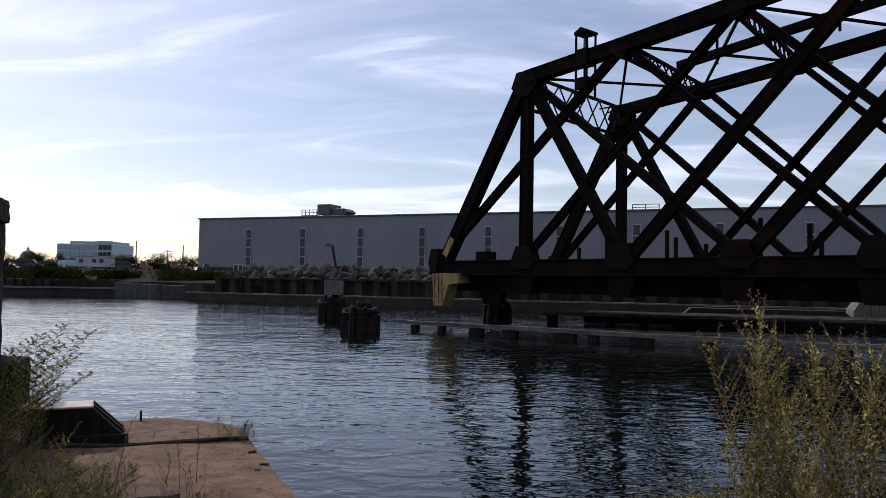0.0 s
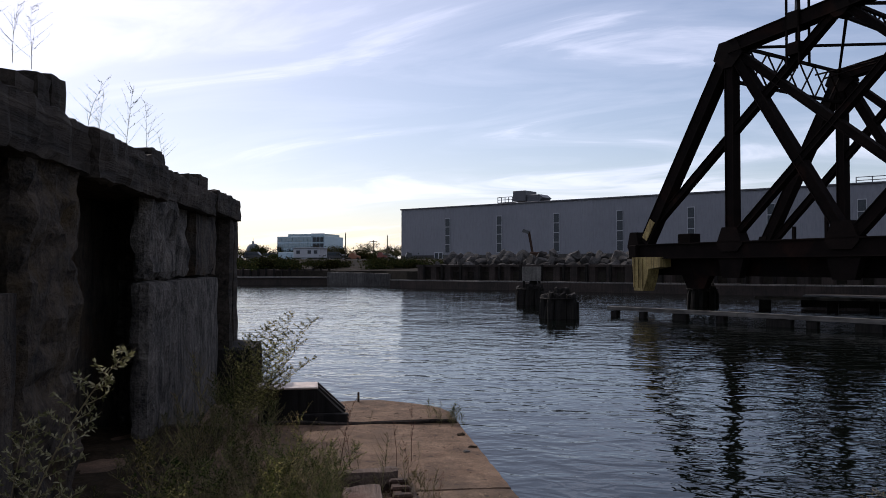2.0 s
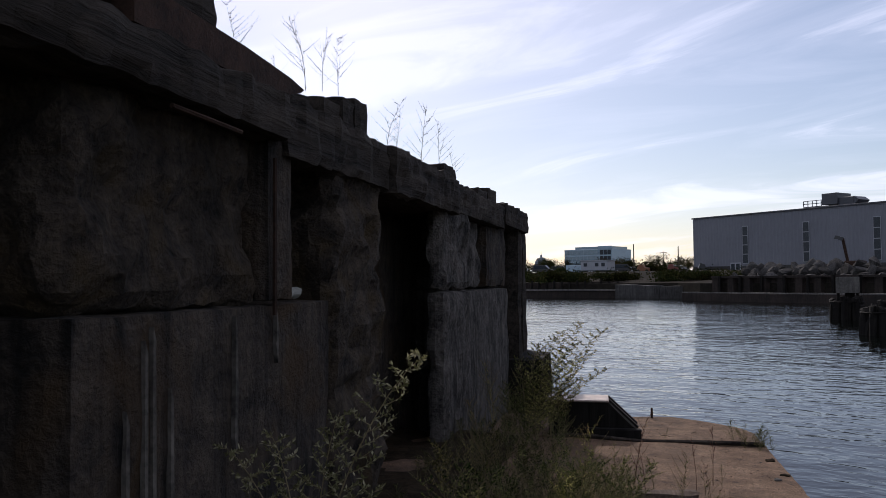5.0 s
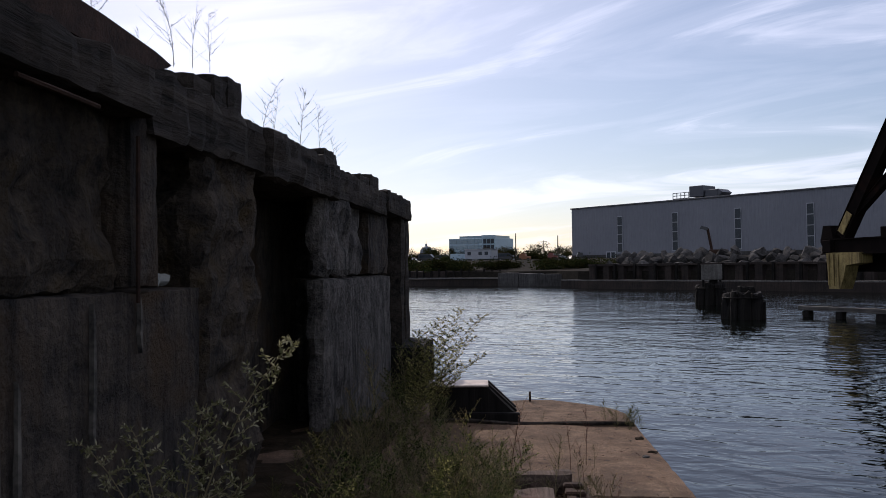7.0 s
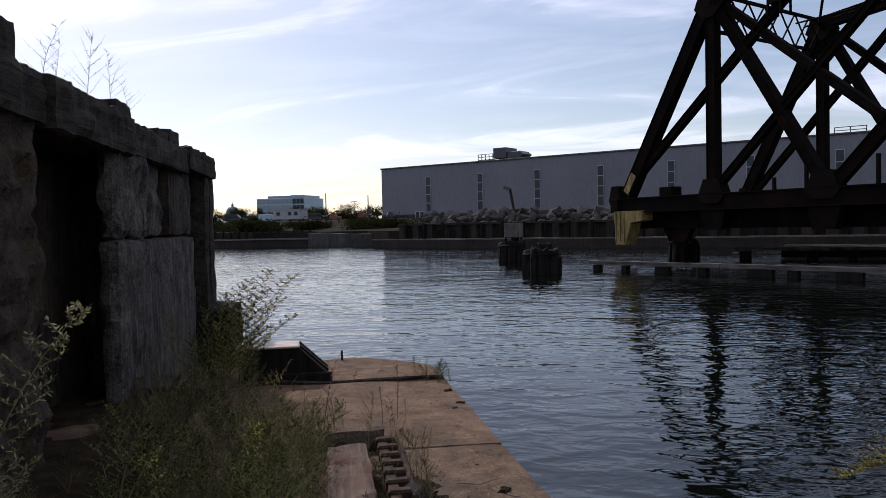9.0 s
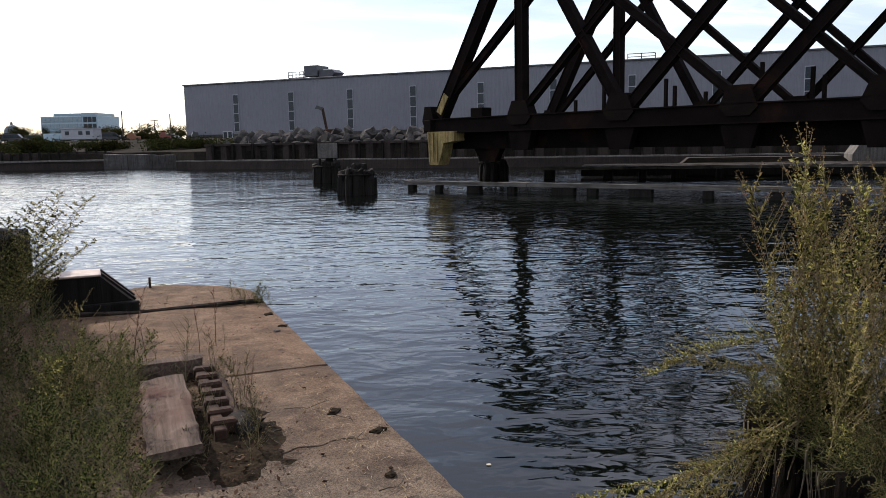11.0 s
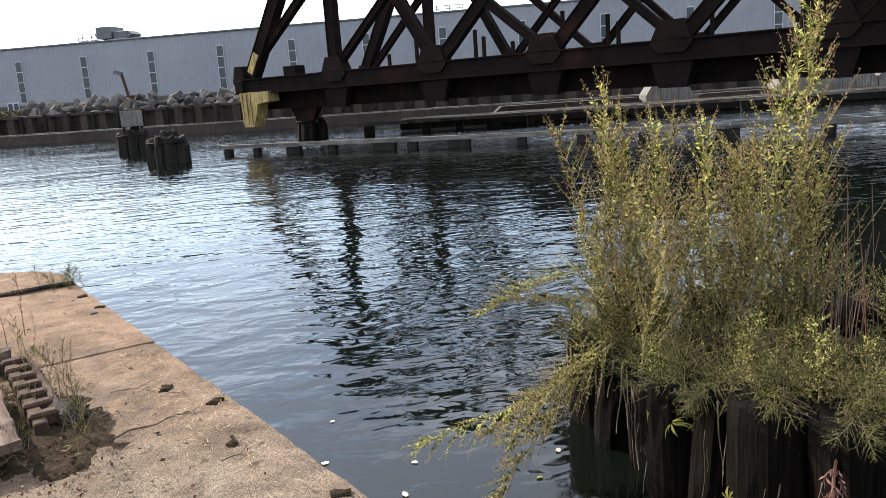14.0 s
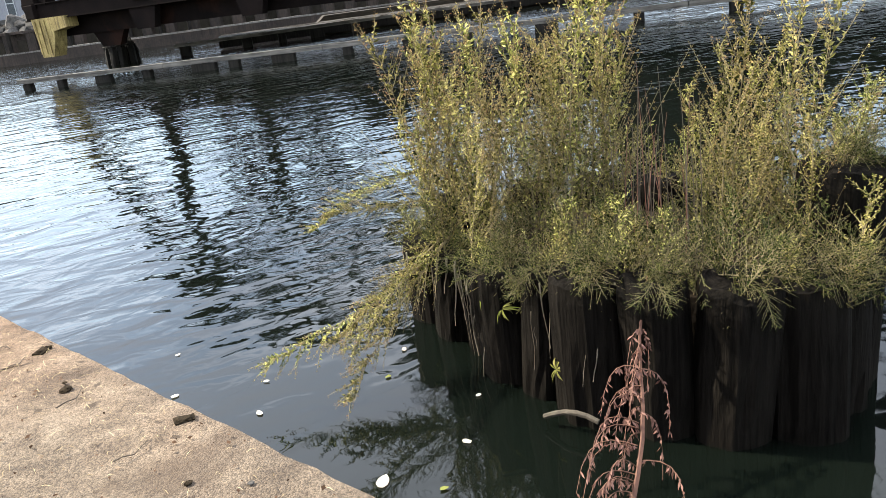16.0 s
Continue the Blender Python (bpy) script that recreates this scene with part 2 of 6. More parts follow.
M = {
    "water": water_material(),
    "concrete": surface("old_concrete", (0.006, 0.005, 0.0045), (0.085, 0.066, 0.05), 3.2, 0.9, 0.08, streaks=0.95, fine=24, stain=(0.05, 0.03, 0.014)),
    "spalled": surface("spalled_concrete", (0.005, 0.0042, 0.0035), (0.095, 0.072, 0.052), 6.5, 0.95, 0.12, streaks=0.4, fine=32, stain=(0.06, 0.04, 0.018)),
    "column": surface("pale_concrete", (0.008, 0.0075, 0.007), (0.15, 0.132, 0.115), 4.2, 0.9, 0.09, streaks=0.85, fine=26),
    "slab": slab_material(),
    "timber": grain("tarred_timber", (0.008, 0.007, 0.0062), (0.062, 0.05, 0.04), 1, bump=0.035),
    "timber_x": grain("tarred_timber_long", (0.02, 0.018, 0.016), (0.11, 0.095, 0.08), 0),
    # Near-black pile base takes in the shade on the sides facing the quay.
    "pile": dull(grain("weathered_shaded_pile", (0.0016, 0.0014, 0.0012), (0.012, 0.0102, 0.0085), 2, k=34, bump=0.02)),
    "pile_far": grain("dark_pile", (0.003, 0.0028, 0.0026), (0.019, 0.0165, 0.014), 2, k=9),
    "splinter": grain("bleached_splinter", (0.07, 0.055, 0.042), (0.3, 0.26, 0.2), 2, k=40),
    "fender": grain("grey_fender_timber", (0.03, 0.027, 0.025), (0.15, 0.138, 0.122), 0, k=9),
    "board": grain("weathered_board", (0.035, 0.024, 0.019), (0.17, 0.125, 0.1), 1, k=26, stain=(0.085, 0.042, 0.032)),
    "rust": surface("rusty_iron", (0.012, 0.007, 0.005), (0.065, 0.034, 0.022), 7, 0.85, 0.008, 0.3, fine=60),
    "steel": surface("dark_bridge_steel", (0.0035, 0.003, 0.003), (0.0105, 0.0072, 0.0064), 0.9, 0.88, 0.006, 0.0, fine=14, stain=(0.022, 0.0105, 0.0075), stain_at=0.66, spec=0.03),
    "yellow": surface("faded_yellow_paint", (0.13, 0.09, 0.03), (0.34, 0.26, 0.1), 1.6, 0.8, 0.004, fine=14, streaks=0.7),
    "plate": surface("bright_worn_plate", (0.25, 0.2, 0.17), (0.5, 0.42, 0.36), 6, 0.45, 0.004, 0.4, fine=50),
    "pier": surface("pier_concrete", (0.06, 0.056, 0.05), (0.17, 0.16, 0.145), 0.7, 0.9, 0.02, streaks=0.6, fine=9),
    "deckwood": grain("muddy_planking", (0.013, 0.0105, 0.008), (0.046, 0.037, 0.027), 0, k=6),
    "facade": surface("grey_metal_cladding", (0.128, 0.133, 0.153), (0.166, 0.171, 0.191), 0.12, 0.5, 0.0, 0.0, fine=1.2, streaks=0.25, spec=0.5),
    "trim": plain("dark_trim", (0.05, 0.052, 0.06), 0.5),
    "sill_white": plain("pale_window_trim", (0.3, 0.31, 0.33), 0.5),
    "glass": plain("dark_window_glass", (0.018, 0.026, 0.036), 0.25, 0.0, 0.3),
    "blueglass": plain("blue_office_glass", (0.12, 0.2, 0.25), 0.15, 0.0, 0.9),
    "office": plain("pale_office_cladding", (0.3, 0.4, 0.46), 0.4),
    "sheet": surface("rusty_sheet_piling", (0.011, 0.0085, 0.0072), (0.042, 0.03, 0.024), 0.5, 0.85, 0.01, fine=5, streaks=0.5),
    "quay": surface("quay_concrete", (0.03, 0.028, 0.026), (0.085, 0.08, 0.075), 0.35, 0.9, 0.02, fine=4, streaks=0.6),
    "ground": surface("gravel_yard", (0.011, 0.01, 0.008), (0.036, 0.031, 0.025), 0.08, 0.95, 0.03, fine=2.5, spec=0.02),
    "rock": surface("broken_concrete_rubble", (0.01, 0.0095, 0.009), (0.085, 0.079, 0.074), 0.8, 0.9, 0.08, fine=6, island=1.1, spec=0.1),
    "soil": surface("rotten_soil", (0.01, 0.0078, 0.0055), (0.045, 0.033, 0.021), 7, 0.95, 0.04, fine=40, spec=0.04),
    "bark": surface("tree_bark", (0.03, 0.025, 0.02), (0.1, 0.08, 0.06), 3, 0.9, 0.02),
    "stem": surface("weed_stem", (0.1, 0.075, 0.04), (0.24, 0.2, 0.11), 9, 0.8, 0.0),
    "redstem": surface("dry_red_stem", (0.06, 0.028, 0.02), (0.15, 0.075, 0.052), 9, 0.8, 0.0),
    "white_paint": plain("white_paint", (0.75, 0.75, 0.74), 0.4),
    "red_paint": plain("red_paint", (0.16, 0.04, 0.03), 0.5),
    "orange_paint": plain("orange_paint", (0.2, 0.08, 0.035), 0.5),
    "black_paint": plain("black_paint", (0.03, 0.03, 0.033), 0.35),
    "silver_paint": plain("silver_paint", (0.4, 0.41, 0.43), 0.3, 0.5),
    "rubber": plain("tyre_rubber", (0.02, 0.02, 0.02), 0.9),
    "frond": foliage("silvery_frond_leaves", [(0.25, (0.11, 0.12, 0.05)), (0.55, (0.26, 0.265, 0.135)), (0.8, (0.55, 0.54, 0.34))], 0.45),
    "straw": foliage("dry_straw", [(0.25, (0.16, 0.12, 0.07)), (0.7, (0.36, 0.29, 0.18))], 0.1),
    "copper": surface("weathered_dome_metal", (0.1, 0.12, 0.14), (0.2, 0.22, 0.24), 0.3, 0.6, 0.0, 0.2, fine=3),
    "lime": surface("lime_run", (0.012, 0.011, 0.01), (0.13, 0.115, 0.098), 6, 0.9, 0.004, fine=30),
    "rope": surface("old_rope", (0.03, 0.025, 0.02), (0.085, 0.072, 0.056), 20, 0.9, 0.004),
    "cloth": plain("crumpled_pale_rag", (0.3, 0.3, 0.27), 0.9),
    "leaf": foliage("weed_leaves", [(0.22, (0.012, 0.02, 0.006)), (0.48, (0.12, 0.125, 0.03)), (0.74, (0.53, 0.47, 0.175))], 0.5),
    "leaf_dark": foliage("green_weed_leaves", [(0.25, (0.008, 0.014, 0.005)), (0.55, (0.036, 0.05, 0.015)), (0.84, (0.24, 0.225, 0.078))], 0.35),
    "seed": foliage("dry_seed_heads", [(0.25, (0.13, 0.105, 0.04)), (0.6, (0.27, 0.21, 0.095)), (0.85, (0.36, 0.2, 0.105))], 0.4),
    "dead": foliage("dead_red_leaves", [(0.25, (0.11, 0.062, 0.044)), (0.7, (0.28, 0.175, 0.135))], 0.25),
    "broad": foliage("broad_green_leaves", [(0.25, (0.07, 0.085, 0.02)), (0.7, (0.19, 0.18, 0.06))], 0.3),
    "litter": foliage("dry_leaf_litter", [(0.25, (0.03, 0.02, 0.014)), (0.7, (0.11, 0.07, 0.045)), (0.9, (0.3, 0.24, 0.17))], 0.15),
    "pale_leaf": foliage("fallen_pale_leaf", [(0.2, (0.5, 0.46, 0.34)), (0.8, (0.68, 0.64, 0.55))], 0.2),
    "crown": foliage("tree_leaves", [(0.25, (0.009, 0.013, 0.005)), (0.6, (0.022, 0.026, 0.009)), (0.85, (0.05, 0.042, 0.016))], 0.2),
    "crown_yellow": foliage("autumn_tree_leaves", [(0.25, (0.026, 0.026, 0.01)), (0.7, (0.07, 0.056, 0.019))], 0.2),
}

# ---- building blocks ----


def part(name, bm, mat, parent, label=""):
    """A bmesh (or mesh) as one object under a thing or a part."""
    if isinstance(bm, bmesh.types.BMesh):
        bmesh.ops.recalc_face_normals(bm, faces=bm.faces[:])
        me = bpy.data.meshes.new(name)
        bm.to_mesh(me)
        bm.free()
    else:
        me = bm
    if not me.materials:
        me.materials.append(M[mat])
    ob = new(name, me)
    if parent is not None:
        ob.parent = parent
    if label:
        ob["label"] = label
    return ob


def thing(name, m, label, category, group="", kind=""):
    ob = new(name)
    ob.empty_display_size = 0.2
    ob.matrix_world = m
    return tagged(ob, label, category, group, kind)


def solid(name, bm, mat, m, label, category, group="", kind=""):
    ob = part(name, bm, mat, None)
    ob.matrix_world = m
    return tagged(ob, label, category, group, kind)


def box(bm, x0, x1, y0, y1, z0, z1, bevel=0.0, turn=None):
    vs = [bm.verts.new((x, y, z)) for x in (x0, x1) for y in (y0, y1) for z in (z0, z1)]
    fs = [bm.faces.new([vs[i] for i in q]) for q in ((0, 1, 3, 2), (4, 6, 7, 5), (0, 4, 5, 1), (2, 3, 7, 6), (0, 2, 6, 4), (1, 5, 7, 3))]
    if bevel:
        es = list({e for f in fs for e in f.edges})
        r = bmesh.ops.bevel(bm, geom=es, offset=bevel, segments=1, affect="EDGES")
        vs = list({v for f in r["faces"] for v in f.verts} | {v for v in vs if v.is_valid})
    if turn is not None:
        bmesh.ops.transform(bm, matrix=turn, verts=[v for v in vs if v.is_valid])
    return bm


def beam(bm, p, q, w, h, up=(0, 0, 1)):
    """A rectangular bar from p to q, w across and h along up."""
    p, q = Vector(p), Vector(q)
    d = (q - p).normalized()
    a = d.cross(Vector(up))
    if a.length < 1e-4:
        a = d.cross(Vector((0, 1, 0)))
    a.normalize()
    b = a.cross(d)
    vs = []
    for c in (p, q):
        vs += [bm.verts.new(c + a * sx * w / 2 + b * sy * h / 2) for sx, sy in ((-1, -1), (1, -1), (1, 1), (-1, 1))]
    for f in ((3, 2, 1, 0), (4, 5, 6, 7), (0, 1, 5, 4), (1, 2, 6, 5), (2, 3, 7, 6), (3, 0, 4, 7)):
        bm.faces.new([vs[i] for i in f])
    return bm


def prism(bm, outline, axis, a, b):
    """An outline of 2D points pushed out along an axis from a to b."""
    def at(u, v, w):
        return {"x": (w, u, v), "y": (u, w, v), "z": (u, v, w)}[axis]
    r0 = [bm.verts.new(at(u, v, a)) for u, v in outline]
    r1 = [bm.verts.new(at(u, v, b)) for u, v in outline]
    n = len(outline)
    bm.faces.new(r0)
    bm.faces.new(r1[::-1])
    for i in range(n):
        bm.faces.new((r0[i], r0[(i + 1) % n], r1[(i + 1) % n], r1[i]))
    return bm


def tube(bm, pts, radii, n=6, cap=True):
    rings = []
    pts = [Vector(p) for p in pts]
    for i, p in enumerate(pts):
        d = (pts[min(i + 1, len(pts) - 1)] - pts[max(i - 1, 0)]).normalized()
        a = d.cross(Vector((0.3, 0.9, 0.2)))
        if a.length < 1e-3:
            a = d.cross(Vector((1, 0, 0)))
        a.normalize()
        b = d.cross(a)
        rings.append([bm.verts.new(p + (a * math.cos(k * math.tau / n) + b * math.sin(k * math.tau / n)) * radii[i]) for k in range(n)])
    for r0, r1 in zip(rings, rings[1:]):
        for k in range(n):
            bm.faces.new((r0[k], r0[(k + 1) % n], r1[(k + 1) % n], r1[k]))
    if cap:
        bm.faces.new(rings[0][::-1])
        bm.faces.new(rings[-1])
    return bm


def rough_box(x0, x1, y0, y1, z0, z1, step, amp, seed, freq=2.0, edge=0.0):
    """A closed box whose skin is a grid shoved in and out by noise, with crumbled edges."""
    bm = bmesh.new()
    made = {}
    n = [max(1, int(round((b - a) / step))) for a, b in ((x0, x1), (y0, y1), (z0, z1))]
    lo, hi = (x0, y0, z0), (x1, y1, z1)
    mid = Vector(((x0 + x1) / 2, (y0 + y1) / 2, (z0 + z1) / 2))

    def vert(i):
        if i not in made:
            c = Vector([lo[k] + (hi[k] - lo[k]) * i[k] / n[k] for k in range(3)])
            nor = Vector([(-1 if i[k] == 0 else 1 if i[k] == n[k] else 0) for k in range(3)])
            sides = sum(1 for k in range(3) if i[k] in (0, n[k]))
            q = c * freq + Vector((seed * 7.3, seed * 3.1, seed * 1.7))
            d = noise.fractal(q, 0.9, 2.1, 5) * amp
            if sides > 1:
                d -= edge * (0.4 + abs(noise.noise(q * 2.3)) * 1.6)
            made[i] = bm.verts.new(c + nor.normalized() * d)
        return made[i]
    for k in range(3):
        a, b = [j for j in range(3) if j != k]
        for side in (0, n[k]):
            for i in range(n[a]):
                for j in range(n[b]):
                    q = []
                    for di, dj in ((0, 0), (1, 0), (1, 1), (0, 1)):
                        t = [0, 0, 0]
                        t[k], t[a], t[b] = side, i + di, j + dj
                        q.append(vert(tuple(t)))
                    bm.faces.new(q)
    return bm


def mesh_from(name, verts, faces, mat):
    me = bpy.data.meshes.new(name)
    me.from_pydata(verts, [], faces)
    me.materials.append(M[mat])
    return me

PIER = pose(0, 0, 0, 0, 0, 21.7)          # local x to the water, local y along the quay edge
WALL = pose(-1.858, -0.74, 0, 0, 0, 20.0)  # local x out of the wall's face, y along it
BRIDGE = pose(0, 48, 0, 0, 0, -50)        # local x along the near truss, y towards the far truss
DOCK = pose(-27.5, 87.5, 0, 0, 0, -22)    # far bank
HALL = pose(-44.7, 150, 0, 0, 0, -24)     # long grey building
DECK = 3.8                                # bridge floor level

# ---- water and land ----
bm = bmesh.new()
bmesh.ops.create_grid(bm, x_segments=8, y_segments=8, size=2500)
solid("water", bm, "water", pose(0, 1500, 0), "dark rippled river water reflecting the pale sky", "water", kind="structure")

YARD = 3.7                                # level of the yard behind the far bank
bm = bmesh.new()
shore = [(-2200, 120), (-210, 100), (-60, 99.5), (-38.6, 98), (-31, 97), (-26.5, 91), (60, 56.2), (400, -60), (2200, -60)]
crest = [(-2200, 150), (-205, 126), (-56, 125), (-34, 123), (-22, 121), (-15, 113), (70, 79), (410, -30), (2200, -30)]
back = [(-2200, 4000), (-1200, 4000), (-600, 4000), (-300, 4000), (0, 4000), (300, 4000), (600, 4000), (1200, 4000), (2200, 4000)]
rows = [[bm.verts.new((x, y, z)) for x, y in line] for line, z in ((shore, -1.0), (shore, 1.9), (crest, YARD), (back, YARD))]
for r0, r1 in zip(rows, rows[1:]):
    for i in range(len(r0) - 1):
        bm.faces.new((r0[i], r0[i + 1], r1[i + 1], r1[i]))
solid("ground", bm, "ground", pose(0, 0, 0), "brown gravel yard behind the far quay", "ground", kind="structure")

# ---- quay slab ----
slab = thing("concrete_slab", PIER, "worn rust-stained concrete quay slab with cracked joints", "quay", kind="structure")


def slab_piece(r0, r1, s0, s1, seed, cut=0.0, far_noise=0.0):
    """One cast bay: grid top with a shallow waviness, chipped water edge and thickness."""
    rs = sorted(set([r0, r0 + 0.012] + list(np.linspace(r0 + 0.05, r1 - 0.1, 44)) + [r1 - 0.07, r1 - 0.04, r1 - 0.02, r1]))
    ss = sorted(set([s0, s0 + 0.012] + list(np.linspace(s0 + 0.04, s1 - 0.04, max(8, int((s1 - s0) / 0.085)))) + [s1 - 0.012, s1]))
    verts, faces = [], []
    for s in ss:
        for r in rs:
            z = 1.0 + noise.fractal(Vector((r * 1.5, s * 1.5, seed)), 0.8, 2, 4) * 0.0025
            rr, sv = r, s
            e = r1 - r
            chip = abs(noise.noise(Vector((3.3, s * 6, seed)))) + 0.6 * abs(noise.noise(Vector((8.3, s * 19, seed))))
            if e < 0.08:
                z -= 0.014 * chip * (1 - e / 0.08)
                rr -= 0.005 * chip * (1 - e / 0.08)
            if s in (s0, s1) or r == r0:
                z -= 0.012 + 0.02 * abs(noise.noise(Vector((r * 8, s * 3, 2.2))))
            if cut and s > s1 - cut:
                k = (s - (s1 - cut)) / cut
                lim = r1 - 0.75 * k ** 1.6
                if rr > lim:
                    rr = lim + (rr - lim) * 0.02
            if far_noise and s > s1 - 0.3:
                sv -= far_noise * abs(noise.noise(Vector((r * 3, 4.4, seed)))) * (s - s1 + 0.3) / 0.3
            verts.append((rr, sv, z))
    nr, ns = len(rs), len(ss)
    top = len(verts)
    for i in range(ns - 1):
        for j in range(nr - 1):
            a = i * nr + j
            faces.append((a, a + 1, a + nr + 1, a + nr))
    rim = [j for j in range(nr)] + [i * nr + nr - 1 for i in range(1, ns)] + [(ns - 1) * nr + j for j in range(nr - 2, -1, -1)] + [i * nr for i in range(ns - 2, 0, -1)]
    for k in rim:
        x, y, z = verts[k]
        verts.append((x, y, -0.6))
    m = len(rim)
    for k in range(m):
        faces.append((rim[k], top + k, top + (k + 1) % m, rim[(k + 1) % m]))
    return mesh_from("slab_bay", verts, faces, "slab")


for i, (s0, s1) in enumerate(((-5.0, -1.4), (-1.385, 2.1), (2.115, 5.66), (5.675, 8.06))):
    part("slab_bay", slab_piece(-2.6, 1.17, s0, s1, i * 3.7), "slab", slab)
part("slab_bay", slab_piece(-1.4, 1.17, 8.1, 9.42, 21.3, cut=0.8, far_noise=0.12), "slab", slab)
bm = bmesh.new()
pts = [(-0.75 + 0.19 * i, 8.08 + 0.03 * math.sin(i * 1.3) - 0.012 * i, 1.012 + 0.012 * math.sin(i * 0.9)) for i in range(11)]
tube(bm, pts, [0.022] * 11, 6)
part("joint_strip", bm, "timber", slab, "dark rotten timber strip in the joint")
# shallow cracks, chips and spalls lying on the slab
rnd = random.Random(5)
for s, ra, rb in ((4.27, 0.42, 0.95),):
    bm = bmesh.new()
    n = 9
    tube(bm, [(ra + (rb - ra) * i / n, s + 0.02 * math.sin(i * 1.9) + 0.05 * i / n, 1.002) for i in range(n + 1)], [0.002 + 0.003 * rnd.random() for _ in range(n + 1)], 5)
    part("crack_edge", bm, "slab" if s < 4.5 else "soil", slab)

for i in range(18):
    r, s = rnd.uniform(0.0, 1.1), rnd.uniform(1.7, 9.0)
    bm = bmesh.new()
    bmesh.ops.create_icosphere(bm, subdivisions=2, radius=0.01 + 0.02 * rnd.random() ** 3)
    for v in bm.verts:
        v.co *= 1 + 0.5 * noise.noise(v.co * 40 + Vector((i, 0, 0)))
        v.co.z *= 0.35
    solid("debris_clod", bm, "soil" if i % 3 else "rock", PIER @ pose(r, s, 1.008, 0, 0, 40 * i), "small dark clod of debris on the quay slab", "debris", "clods on the slab")
for r, s in ((1.08, 4.35), (0.95, 4.72), (1.1, 3.1), (1.12, 6.9), (0.9, 2.4), (1.1, 7.4)):
    bm = rough_box(-0.045, 0.045, -0.03, 0.03, 0, 0.025, 0.02, 0.012, r * 9 + s, 9, 0.012)
    solid("edge_rubble", bm, "soil", PIER @ pose(r, s, 0.99, 0, 0, s * 50), "dark crumbled lump at the slab's water edge", "debris", "lumps at the edge")

rnd = random.Random(15)
for k in range(14):
    r, s, a = rnd.uniform(0.1, 1.05), rnd.uniform(2.2, 8.8), rnd.uniform(0, math.tau)
    if k < 3:
        r, s = rnd.uniform(0.3, 0.8), rnd.uniform(2.9, 3.6)
    ln = rnd.uniform(0.08, 0.26)
    bm = bmesh.new()
    tube(bm, [(ln * i / 4 * math.cos(a + 0.25 * i), ln * i / 4 * math.sin(a + 0.25 * i), 0.006 + 0.01 * (i % 2)) for i in range(5)], [0.0026, 0.0024, 0.002, 0.0017, 0.001], 5)
    solid("twig", bm, "bark", PIER @ pose(r, s, 1.004), "thin dark twig lying on the slab", "twig", "twigs on the slab")
lv, lf = [], []
for k in range(900):
    r, s = 0.32 + rnd.gauss(0, 0.14), rnd.uniform(3.85, 5.9) + rnd.gauss(0, 0.1)
    if k % 3 == 0:
        r, s = rnd.uniform(-1.2, -0.05), rnd.uniform(2.5, 8.4)
    q = len(lv)
    sz, a = rnd.uniform(0.004, 0.017), rnd.uniform(0, math.tau)
    for j in range(4):
        lv.append((r + sz * math.cos(a + j * 1.57) * (1 if j % 2 else 0.5), s + sz * math.sin(a + j * 1.57) * (1 if j % 2 else 0.5), 1.01 + rnd.uniform(0, 0.018)))
    lf.append((q, q + 1, q + 2, q + 3))
for k in range(1500):
    # crumbs and leaf scraps all over the slab
    r, s = rnd.uniform(-0.1, 1.15), rnd.uniform(1.6, 9.3)
    q = len(lv)
    sz, a = 0.003 + 0.013 * rnd.random() ** 3, rnd.uniform(0, math.tau)
    for j in range(4):
        lv.append((r + sz * math.cos(a + j * 1.57) * (1 if j % 2 else 0.55), s + sz * math.sin(a + j * 1.57) * (1 if j % 2 else 0.55), 1.008 + rnd.uniform(0, 0.008)))
    lf.append((q, q + 1, q + 2, q + 3))
sv, sf = [], []
for k in range(520):
    r, s = (rnd.gauss(0.95, 0.1), rnd.gauss(4.7, 0.7)) if k % 2 else (rnd.uniform(0.4, 1.12), rnd.uniform(2.2, 6.5))
    if r > 1.14:
        r = 1.1
    a, ln, w = rnd.uniform(0, math.tau), rnd.uniform(0.015, 0.07), 0.0016
    q = len(sv)
    c, d = math.cos(a), math.sin(a)
    z = 1.009 + rnd.uniform(0, 0.01)
    sv += [(r - d * w, s + c * w, z), (r + c * ln * 0.5 - d * w, s + d * ln * 0.5 + c * w, z + 0.006), (r + c * ln, s + d * ln, z), (r + c * ln * 0.5 + d * w, s + d * ln * 0.5 - c * w, z + 0.006)]
    sf.append((q, q + 1, q + 2, q + 3))
ob = part("dry_straw", mesh_from("dry_straw", sv, sf, "straw"), None, None)
ob.matrix_world = PIER
tagged(ob, "thin pale dry grass straws scattered on the slab", "straw", kind="stuff")
ob = part("leaf_litter", mesh_from("leaf_litter", lv, lf, "litter"), None, None)
ob.matrix_world = PIER
tagged(ob, "scattered dry brown leaf litter on the slab", "leaf litter", kind="stuff")

bed = rough_box(-2.5, -0.95, 1.2, 8.2, 0.8, 1.03, 0.12, 0.05, 8.8, 1.6, 0.12)
solid("soil_bed", bed, "soil", PIER, "dark dirt heaped along the wall foot", "soil", kind="structure")

